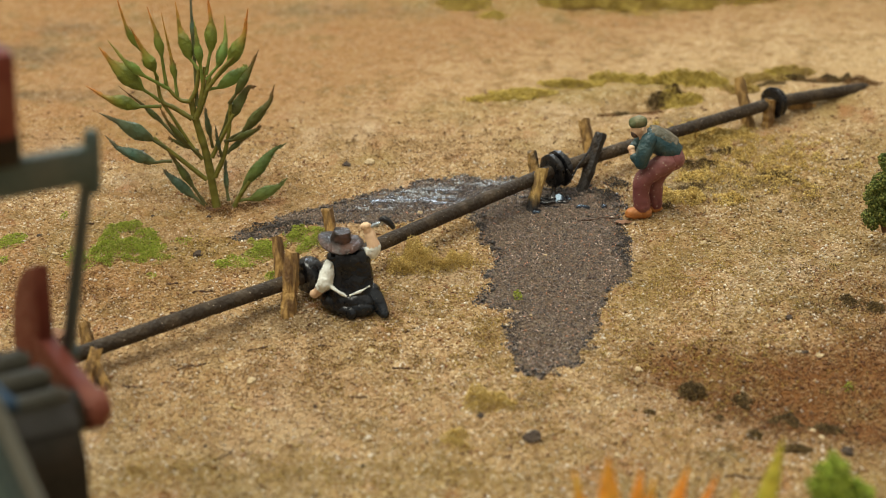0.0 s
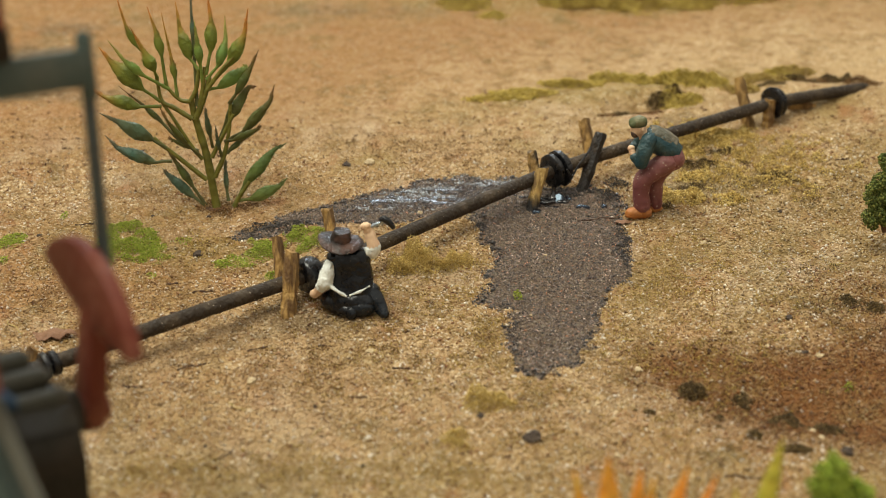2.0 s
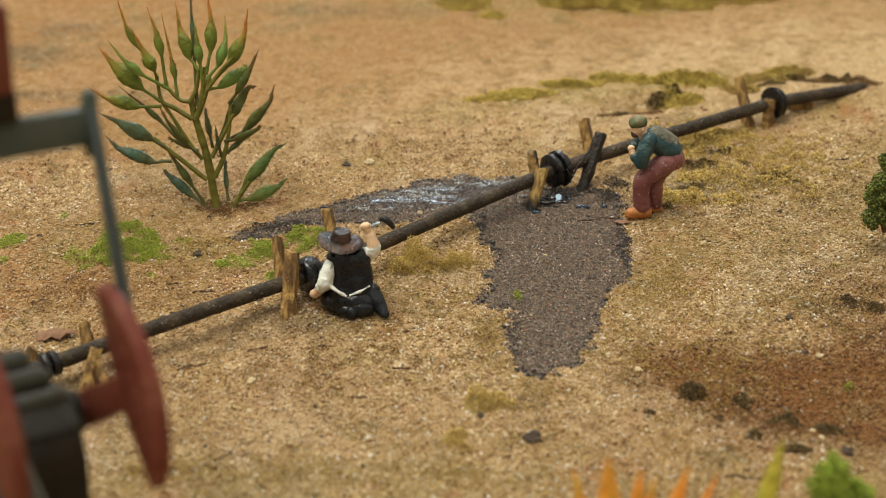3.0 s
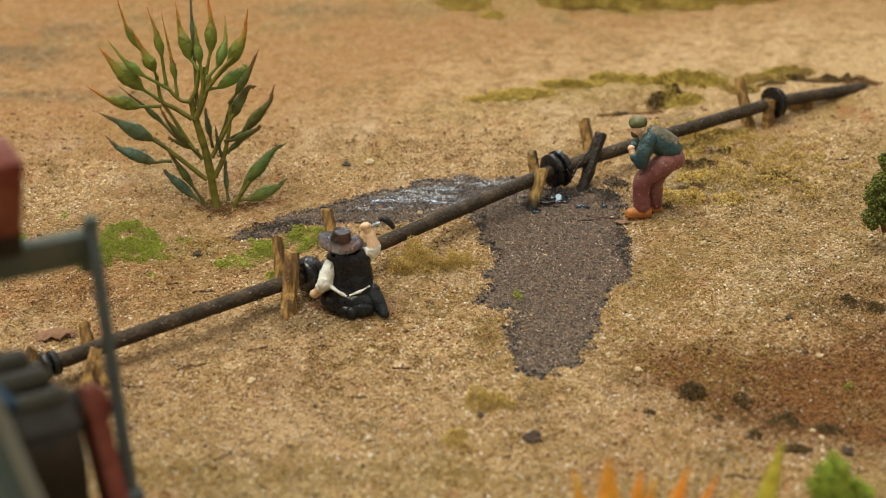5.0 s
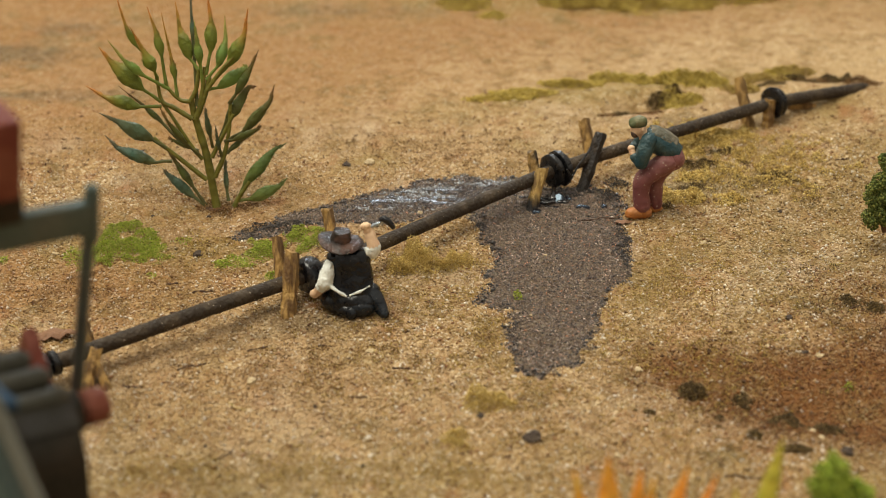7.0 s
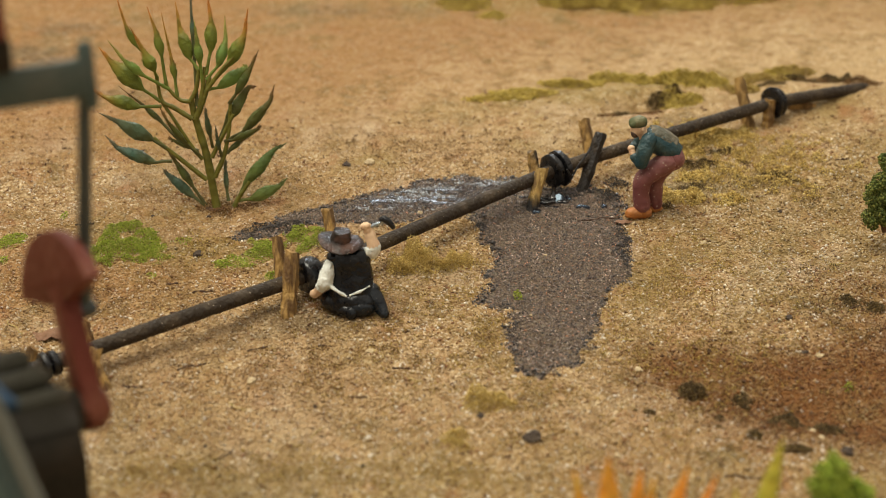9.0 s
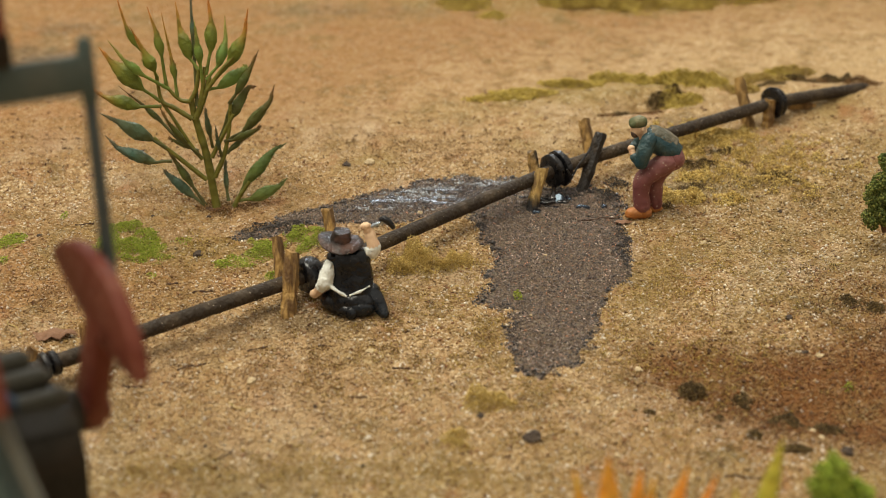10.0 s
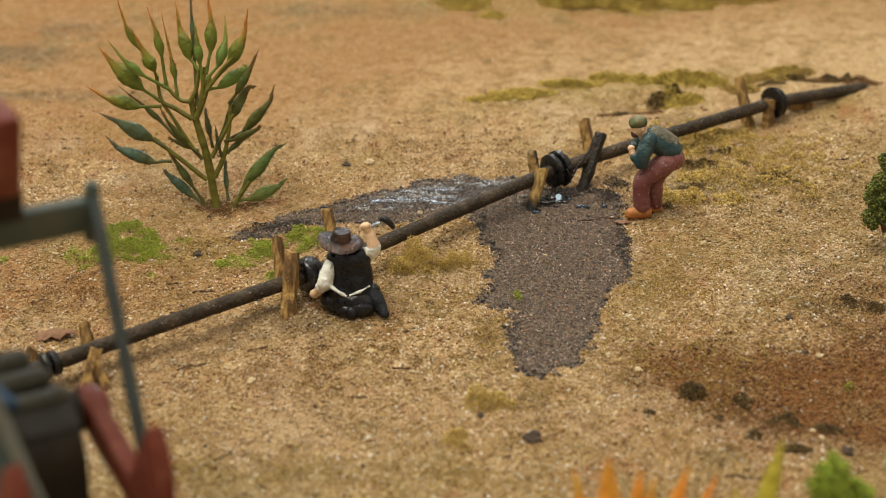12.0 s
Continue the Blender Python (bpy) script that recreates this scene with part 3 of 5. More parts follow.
def scatter_grains():
    n = 330000
    x, y = RNG.uniform(-90, 90, n), RNG.uniform(-66, 118, n)
    keep = (np.abs(x) < 58 + (y + 62) * 0.255) & (oil_mask(x, y) < 0.5 + RNG.uniform(-0.1, 0.1, n))
    keep &= RNG.random(n) < np.clip(1.3 - (y - 5) / 42, 0.10, 1)
    x, y = x[keep], y[keep]
    size = 0.105 + 0.09 * RNG.random(len(x)) + 0.24 * RNG.random(len(x)) ** 12
    size *= np.clip(1.0 - (y - 20) / 90, 0.6, 1.3)
    z = height(x, y) + size * 0.22
    masks = ground_masks(x, y)
    brown = masks["soil"] + RNG.uniform(-0.3, 0.3, len(x)) > 0.62
    a, b = ~brown, brown
    crumbs("sand_grains", x[a], y[a], z[a], size[a], M_GRAIN, "loose tan and pale sand grains over the hillside", "sand", 0.5, 0.4, "stuff", 0.62, 0.8, {k: v[a] for k, v in masks.items()})
    crumbs("soil_grains", x[b], y[b], z[b], size[b], M_SOILGRAIN, "loose dark brown soil grains over the hillside", "sand", 0.5, 0.4, "stuff", 0.62, 0.8)
    n = 16000                                           # coarser granules, thickest on the open ground downhill
    x, y = RNG.uniform(-75, 78, n), RNG.uniform(-64, 40, n)
    keep = (oil_mask(x, y) < 0.3) & (lattice(x / 17, y / 12, 95) + 0.012 * (x - 10) + RNG.uniform(-0.35, 0.35, n) > 0.0)
    x, y = x[keep], y[keep]
    size = 0.20 + 0.16 * RNG.random(len(x))
    crumbs("sand_granules", x, y, height(x, y) + 0.10, size, M_GRAIN, "coarser tan and cream granules strewn over the sand", "sand", 0.75, 0.45, "stuff", 0.8, 0.8, ground_masks(x, y))
    n = 8000
    x, y = RNG.uniform(-80, 80, n), RNG.uniform(-68, 60, n)
    keep = (oil_mask(x, y) < 0.4) & (lattice(x / 14, y / 9, 91) + RNG.uniform(-0.25, 0.25, n) > 0.0)
    x, y = x[keep], y[keep]
    size = 0.18 + 0.45 * RNG.random(len(x)) ** 2.5
    crumbs("bark_flakes", x, y, height(x, y) + 0.14, size, M_FLAKE, "small rust-brown bark flakes strewn over the sand", "flakes", 0.2, 0.5, "stuff", 0.4, 0.35)


def scatter_oil():
    n = 130000
    x, y = RNG.uniform(-35, 35, n), RNG.uniform(-42, 32, n)
    m = oil_mask(x, y)
    wet = wet_mask(x, y)
    keep = (m > 0.42 + RNG.uniform(-0.12, 0.12, n)) & (wet < RNG.uniform(0.5, 1.3, n))
    x, y, m = x[keep], y[keep], m[keep]
    size = 0.11 + 0.09 * RNG.random(len(x)) + 0.22 * RNG.random(len(x)) ** 9
    z = height(x, y) + size * 0.25
    pool = inside(x, y, POOL, 6.0) > RNG.uniform(0.2, 0.8, len(x))
    rim = (m < 0.82) & (RNG.random(len(x)) < 0.15) & ~pool
    plain = ~rim & ~pool
    crumbs("oil_soaked_gravel", x[plain], y[plain], z[plain], size[plain], M_OILGRAIN, "dark oil-soaked gravel spilled below the leaking pipe joint", "oil spill", 0.5, 0.4, "stuff", 0.5, 0.9)
    # streaks of grains coloured pale as reflections
    streak = pool & (lattice(x / 5.0, y / 0.9, 71) + 0.8 * lattice(x / 1.4, y / 0.6, 72) + 0.010 * (x + 2) > 0.02) & (x > -16)
    wetg = pool & ~streak
    crumbs("wet_gravel", x[wetg], y[wetg], z[wetg], size[wetg], M_WETGRAIN, "glistening wet oily gravel behind the pipe", "oil spill")
    crumbs("sheen_painted_gravel", x[streak], y[streak], z[streak], size[streak], M_SHEENGRAIN, "gravel under streaks of pale grey-blue oil film", "oil spill")
    crumbs("spill_rim", x[rim], y[rim], z[rim] + 0.05, size[rim] * 1.5, M_TAR, "black tarry crumbs along the rim of the spill", "oil spill")


def clump(name, spots, material, label, category, dens=44.0, crumb=0.19, gap=0.05, kind="stuff"):
    """A patch of scatter foam: spots are (x, y, rx, ry, height)."""
    xs, ys, zs = [], [], []
    for cx, cy, rx, ry, h in spots:
        n = int(max(12, dens * rx * ry * math.pi * (0.7 + h * 0.5)))
        r, a = np.sqrt(RNG.random(n)), RNG.uniform(0, 2 * np.pi, n)
        x, y = cx + rx * r * np.cos(a), cy + ry * r * np.sin(a)
        ragged = lattice(x / 1.3, y / 1.3, 77) + 0.6 * lattice(x / 3.5, y / 3.5, 78)
        ok = (1 - r + 0.9 * ragged if gap < 0.1 else 0.8 * (1 - r) + 1.3 * ragged) > gap + RNG.uniform(-0.3, 0.3, n)
        ok &= (gap < 0.1) | (oil_mask(x, y) < 0.3)
        x, y, r = x[ok], y[ok], r[ok]
        top = h * np.clip(1 - r ** 2 + 1.5 * ragged[ok], 0.05, 1.6)
        xs.append(x), ys.append(y), zs.append(height(x, y) + top * RNG.random(len(x)) ** 0.6)
    x, y, z = (np.concatenate(v) for v in (xs, ys, zs))
    return crumbs(name, x, y, z, crumb * RNG.uniform(0.5, 1.5, len(x)), material, label, category, 0.45, 0.5, kind, 0.5, 1.3)


build_ground()


# ---- pipeline ----
JOINTS = [(-65.5, -46.6, -4.0), (-52.3, -37.8, -2.6), (-19.6, -14.4, 1.2), (18.6, 19.9, 6.7), (59.0, 46.7, 10.8), (78.2, 59.2, 10.2)]


def build_pipeline():
    p = thing("pipeline", "dark weathered oil pipeline with bolted joints running uphill", "pipeline", at=JOINTS[0])
    o = Vector(JOINTS[0])
    line = [Vector(j) - o for j in JOINTS]
    for a, b in zip(line, line[1:]):
        bm = bmesh.new()
        d = (b - a)
        k = max(4, int(d.length / 0.8))
        rng = random.Random(int(d.length * 10))
        sweep(bm, [a + d * (i / k) + Vector((0, 0, 0.12 * math.sin(math.pi * i / k))) for i in range(k + 1)], [1.07 + rng.uniform(-0.025, 0.025) for i in range(k + 1)], 20, jag=0.022, rng=rng)
        part("pipe_section", bm, M_PIPE, p)
    for i in range(1, len(line) - 1):
        d = (line[i + 1] - line[i - 1]).normalized()
        for k, (off, r, th) in enumerate([[(-0.7, 1.9, 0.5), (0.6, 1.75, 0.6)], [(0.2, 2.65, 1.5)], [(-0.9, 2.75, 0.6), (0.7, 3.0, 0.65)], [(-0.35, 2.8, 0.4), (0.6, 2.65, 0.4)]][i - 1]):
            bm = bmesh.new()
            c = line[i] + d * off
            tilt = Vector((0.05 * (k - 0.5), 0, 0.06 * k))
            e = (d + tilt).normalized()
            sweep(bm, [c - e * th, c - e * th * 0.72, c - e * th * 0.5, c + e * th * 0.5, c + e * th * 0.72, c + e * th], [r * 0.8, r * 0.95, r, r, r * 0.95, r * 0.8], 22, jag=0.05, rng=random.Random(31 * i + k))
            fl = part("flange", bm, M_BLACK, p, "black tarry pipe flange")
            for q in range(6):
                t = 2 * math.pi * q / 6
                s1 = e.orthogonal().normalized()
                s2 = e.cross(s1)
                bb = bmesh.new()
                pc = c + (s1 * math.cos(t) + s2 * math.sin(t)) * r * 0.72
                sweep(bb, [pc - e * (th + 0.12), pc + e * (th + 0.12)], [0.15, 0.15], 6)
                part("bolt", bb, M_BLACK, fl)
    return p


build_pipeline()


# ---- matchwood posts ----
def post(foot, top, r, material, label, seed):
    rng = random.Random(seed)
    f, t = Vector(foot), Vector(top)
    d = t - f
    ob_at = f
    bm = bmesh.new()
    n = 6
    line = [Vector((0, 0, 0)) - d.normalized() * 0.8] + [d * (i / n) for i in range(n + 1)]
    sweep(bm, line, [r * rng.uniform(0.92, 1.08) for _ in line], 8, jag=0.10, rng=rng, side=(rng.uniform(-1, 1), 1, 0), flat=0.85)
    for v in bm.verts:
        if (v.co - d).length < r * 1.6:
            v.co += d.normalized() * rng.uniform(-0.35, 0.35)
    ob = part("wooden_post", bm, material, None, "", False)
    place(ob, *ob_at)
    return tagged(ob, label, "post", "posts along the pipeline")


POSTS = [(-48.1, -31.4, -49.3, -29.6, -0.0, 0.95, 0),
         (-47.7, -38.5, -46.5, -35.3, -1.4, 0.95, 0),
         (-44.8, -38.3, -46.5, -36.6, -2.7, 0.70, 0),
         (-55.7, -35.9, -55.3, -34.4, -1.7, 0.85, 0),
         (-59.6, -36.9, -59.1, -35.5, -1.9, 0.80, 0),
         (-24.1, -9.3, -24.7, -7.0, 4.7, 0.95, 0),
         (-22.2, -19.2, -21.7, -15.8, 5.4, 1.25, 0),
         (-17.0, 2.0, -18.0, 3.8, 5.2, 0.95, 0),
         (15.6, 22.2, 14.7, 24.0, 8.5, 0.95, 1),
         (14.3, 13.6, 16.0, 16.2, 8.2, 0.95, 3),
         (25.2, 32.8, 24.2, 34.9, 10.8, 1.00, 0),
         (23.0, 21.1, 26.2, 25.0, 11.2, 1.10, 2),
         (54.4, 44.9, 52.7, 47.7, 14.8, 1.10, 0),
         (57.7, 44.9, 58.1, 45.6, 11.7, 1.10, 0)]
for k, (fx, fy, tx, ty, tz, r, dark) in enumerate(POSTS):
    post((fx, fy, float(height(fx, fy))), (tx, ty, tz), r, (M_WOOD, M_WOODDARK, M_WOODBLACK, M_WOODDIP)[dark],
         "split wooden post with its foot blackened by oil" if dark == 3 else "split wooden post blackened by oil beside the pipe" if dark else "rough brown split wooden post beside the pipe", 11 + k)

# ---- pumpjack ----
HUB, PIN, PERIOD, TOP = 30.0, 9.7, 7.825, 1.69           # hub height, crank pin radius (mm), seconds a turn, time of the top
ROD, PIVOT_Y, PIVOT_Z, BEAM = 27.8, 43.0, 61.8, 44.2     # pitman length, beam bearing, beam length (mm)
SPAN = 13.5                                              # between the two cranks
MID = -8.5                                               # middle plane of the beam
PUMP = {}


def plate(bm, prof, x0, x1, bev=0.25, mi=0):
    """A plate in the y-z plane between x0 and x1 with the outline prof, its edges rounded."""
    vs = [bm.verts.new((x0, y, z)) for y, z in prof]
    f = bm.faces.new(vs)
    g = bmesh.ops.extrude_face_region(bm, geom=[f])
    up = [v for v in g["geom"] if isinstance(v, bmesh.types.BMVert)]
    bmesh.ops.translate(bm, vec=(x1 - x0, 0, 0), verts=up)
    es = [e for e in bm.edges if (e.verts[0].co.x - e.verts[1].co.x) == 0 and all(min(abs(v.co.x - x0), abs(v.co.x - x1)) < 1e-6 for v in e.verts) and any(v in up or v in vs for v in e.verts)]
    if bev:
        bmesh.ops.bevel(bm, geom=es, offset=bev, segments=2, affect="EDGES", profile=0.5)
    for f in bm.faces:
        f.material_index = mi
    return bm


def build_pump():
    px, py = -35.18, -89.49
    g = float(height(px, py))
    p = thing("pumpjack", "nodding oil pumpjack with red cranks and grey-green gearbox", "pumpjack", at=(px, py, 15.8 - HUB), rz=34.936)
    low = g - (15.8 - HUB)
    # gearbox between the cranks
    bm = bmesh.new()
    plate(bm, [(-7.0, -9.0), (-7.2, -2.0), (-6.2, 0.6), (-4.2, 2.0), (-2.0, 2.5), (2.4, 2.7), (5.0, 2.6), (7.5, 0.5), (8.0, -9.0)], -11.6, -3.4, 0.5)
    gb = place(part("gearbox", bm, M_GEARDARK, p), 0, 0, HUB)
    for k, (y0, z1, r) in enumerate([(-1.6, 2.9, 1.2), (1.2, 4.0, 1.4), (4.0, 4.9, 1.55)]):
        bm = bmesh.new()
        x1 = -3.2 - 0.9 * k
        sweep(bm, [(-11.6, y0, z1 - 0.5), (-11.3, y0, z1 - 0.3), (x1 - 0.3, y0, z1 - 0.3), (x1, y0, z1 - 0.5)], [r * 0.8, r, r, r * 0.8], 14)
        part("ridge", bm, M_GEAR, gb)
    bm = bmesh.new()
    sweep(bm, [(-3.6, 0, 0), (-1.4, 0, 0)], [2.6, 2.2], 18)
    part("bearing_cap", bm, M_GEARDARK, gb)
    bm = bmesh.new()
    plate(bm, [(-5.9, 1.2), (-4.1, 2.35), (-2.0, 2.85), (2.4, 3.05), (5.0, 2.95), (6.4, 1.9), (6.4, 1.4), (4.8, 2.4), (-2.0, 2.3), (-4.0, 1.8)], -11.6, -3.2, 0.15)
    part("cover", bm, M_GEARDARK, gb)
    bm = bmesh.new()
    box(bm, -12.0, -10.8, -10.4, -4.4, 6.6, 7.6, 0.2)
    part("blue_tag", bm, M_BLUE, gb, "small blue painted plate")
    bm = bmesh.new()
    box(bm, -11.0, -4.0, -6.4, 7.4, low - 1.0, HUB - 8.0, 0.4)
    part("pedestal", bm, M_GEARDARK, p)
    bm = bmesh.new()
    sweep(bm, [(-SPAN - 2.5, 0, 0), (1.6, 0, 0)], [1.15, 1.15], 16)
    place(part("crank_shaft", bm, M_REDPALE, p), 0, 0, HUB)
    # slanted guard in front of the gearbox
    bm = bmesh.new()
    sweep(bm, [(-13.2, -9.5, 39.0), (-11.4, -15.1, 29.1), (-9.7, -20.8, 19.1)], [0.85, 0.85, 0.85], 4, 0, 1.0, (0, 1, 0.3))
    bmesh.ops.bevel(bm, geom=list(bm.edges), offset=0.25, segments=2, affect="EDGES")
    part("brace", bm, M_GREYPALE, p, "slanted pale grey brace")
    bm = bmesh.new()
    sweep(bm, [(-15.0, -6.6, 38.4), (-13.2, -12.3, 28.3), (-11.5, -18.0, 18.3)], [1.8, 1.8, 1.8], 4, 0, 1.0, (0, 1, 0.3))
    bmesh.ops.bevel(bm, geom=list(bm.edges), offset=0.25, segments=2, affect="EDGES")
    part("belt_guard", bm, M_GREY, p, "slanted grey belt guard")
    # skid
    bm = bmesh.new()
    box(bm, -15, -3.5, -14, 60, low - 1.5, low + 0.9, 0.3)
    part("skid", bm, M_GEARDARK, p)
    # post that carries the beam
    for sx in (-1, 1):
        bm = bmesh.new()
        sweep(bm, [(MID + sx * 7.5, PIVOT_Y + 1, low - 1), (MID + sx * 1.4, PIVOT_Y, PIVOT_Z + 1.2)], [1.1, 0.9], 8)
        part("post_leg", bm, M_RED, p)
    # cranks with their counterweights
    PUMP["cranks"], PUMP["rods"] = [], []
    for x in (0.0, -SPAN):
        bm, th = bmesh.new(), 1.0
        arm = [(-1.8, -1.4), (-1.85, 0.5), (-1.55, 12.6), (1.55, 12.6), (1.85, 0.5), (1.8, -1.4), (0.9, -2.3), (-0.9, -2.3)]
        plate(bm, arm, -th, th, 0.3)
        c = part("crank", bm, M_RED, p)
        bm = bmesh.new()
        fan = [(-9.6 + 19.8 * i / 16, 12.4 + 5.7 * (1 - (i / 8 - 1) ** 2) ** 0.7) for i in range(17)] + [(9.5, 12.0), (2.6, 10.8), (-2.6, 10.8), (-8.8, 12.0)]
        plate(bm, fan, -th + 0.05, th - 0.3, 0.3)
        part("counterweight", bm, M_RED, c)
        bm = bmesh.new()
        s = 1 if x == 0 else -1
        sweep(bm, [(s * 0.6, 0, PIN), (s * 2.9, 0, PIN)], [0.75, 0.7], 12)
        part("crank_pin", bm, M_ROD, c)
        bm = bmesh.new()
        sweep(bm, [(-1.6, 0, 0), (1.5, 0, 0), (1.7, 0, 0)], [1.7, 1.7, 1.2], 16)
        part("hub", bm, M_RED, c)
        PUMP["cranks"].append((c, x))
        bm = bmesh.new()
        xx = 1.8 if x == 0 else -1.8
        sweep(bm, [(xx, 0, -0.6), (xx, 0, 0.2), (xx, 0, ROD - 0.3), (xx, 0, ROD + 0.2)], [0.6, 0.72, 0.64, 0.58], 10)
        r = part("pitman_rod", bm, M_ROD, p)
        bm = bmesh.new()
        sweep(bm, [(xx - 0.75, 0, 0), (xx + 0.75, 0, 0)], [1.0, 1.0], 14)
        part("rod_end", bm, M_ROD, r)
        PUMP["rods"].append((r, x))
    # walking beam, hung at its bearing; its tail carries the equalizer bar
    bm = bmesh.new()
    mid = MID
    for z0, z1, hw in ((1.5, 2.3, 2.3), (2.3, 8.2, 0.7), (8.2, 9.0, 2.3)):
        box(bm, mid - hw, mid + hw, -BEAM - 1.5, 3.0, z0, z1, 0.15)
    b = part("walking_beam", bm, M_RED, p)
    bm = bmesh.new()
    box(bm, mid - 2.5, mid + 2.5, -BEAM - 2.4, -BEAM + 2.6, 2.1, 10.2, 0.5)
    part("tail_block", bm, M_RED, b, "red end block of the beam")
    bm = bmesh.new()
    box(bm, mid - 2.9, mid + 2.9, -BEAM - 1.8, -BEAM + 1.8, -0.9, 2.4, 0.5)
    part("tail_bearing", bm, M_GEARDARK, b)
    bm = bmesh.new()
    box(bm, mid - 10.6, mid + 10.6, -BEAM - 0.7, -BEAM + 0.7, -4.8, -0.7, 0.25)
    for v in bm.verts:
        k = abs(v.co.x - mid) / 10.6
        if v.co.z < -3:
            v.co.z += 0.5 * k
    part("equalizer_bar", bm, M_GREY, b, "grey-green equalizer bar across the beam tail")
    for x in (1.8, -SPAN - 1.8):
        bm = bmesh.new()
        sweep(bm, [(x, -BEAM, -5.5), (x, -BEAM, -5.0), (x, -BEAM, 0.2), (x, -BEAM, 0.8)], [0.6, 0.8, 0.8, 0.55], 10)
        part("hanger", bm, M_GREY, b)
    PUMP["beam"] = b


def pump_state(t):
    th = 2 * math.pi * (t - TOP) / PERIOD
    pw, pz = PIN * math.sin(th), PIN * math.cos(th)
    vx, vz = -PIVOT_Y - pw, PIVOT_Z - HUB - pz
    d = math.hypot(vx, vz)
    a = (ROD ** 2 - BEAM ** 2 + d ** 2) / (2 * d)
    h = math.sqrt(ROD ** 2 - a ** 2)
    ex, ez = vx / d, vz / d
    ends = [(pw + a * ex + s * h * -ez, pz + a * ez + s * h * ex) for s in (1, -1)]
    ew, ee = max(ends)
    return th, pw, pz, ew, ee


def turn_pump():
    times = [i * 0.25 for i in range(49)]
    states = [(t, pump_state(t)) for t in times]
    for c, x in PUMP["cranks"]:
        walk(c, [(t, pose(x * MM, 0, HUB * MM, math.degrees(s[0]), 0, 0)) for t, s in states])
    for r, x in PUMP["rods"]:
        walk(r, [(t, pose(x * MM, -s[1] * MM, (HUB + s[2]) * MM, math.degrees(math.atan2(s[3] - s[1], s[4] - s[2])), 0, 0)) for t, s in states])
    walk(PUMP["beam"], [(t, pose(0, PIVOT_Y * MM, PIVOT_Z * MM, math.degrees(math.asin((PIVOT_Z - HUB - s[4]) / BEAM)), 0, 0)) for t, s in states])


build_pump()


# ---- the two model workmen: painted figures, one mesh each ----
def roughen(bm, amp, freq, seed):
    """Hand-carved unevenness."""
    bm.normal_update()
    for v in bm.verts:
        v.co += v.normal * (amp * noise.noise(v.co * freq + Vector((seed, 7, 0))) + 0.4 * amp * noise.noise(v.co * freq * 2.7))


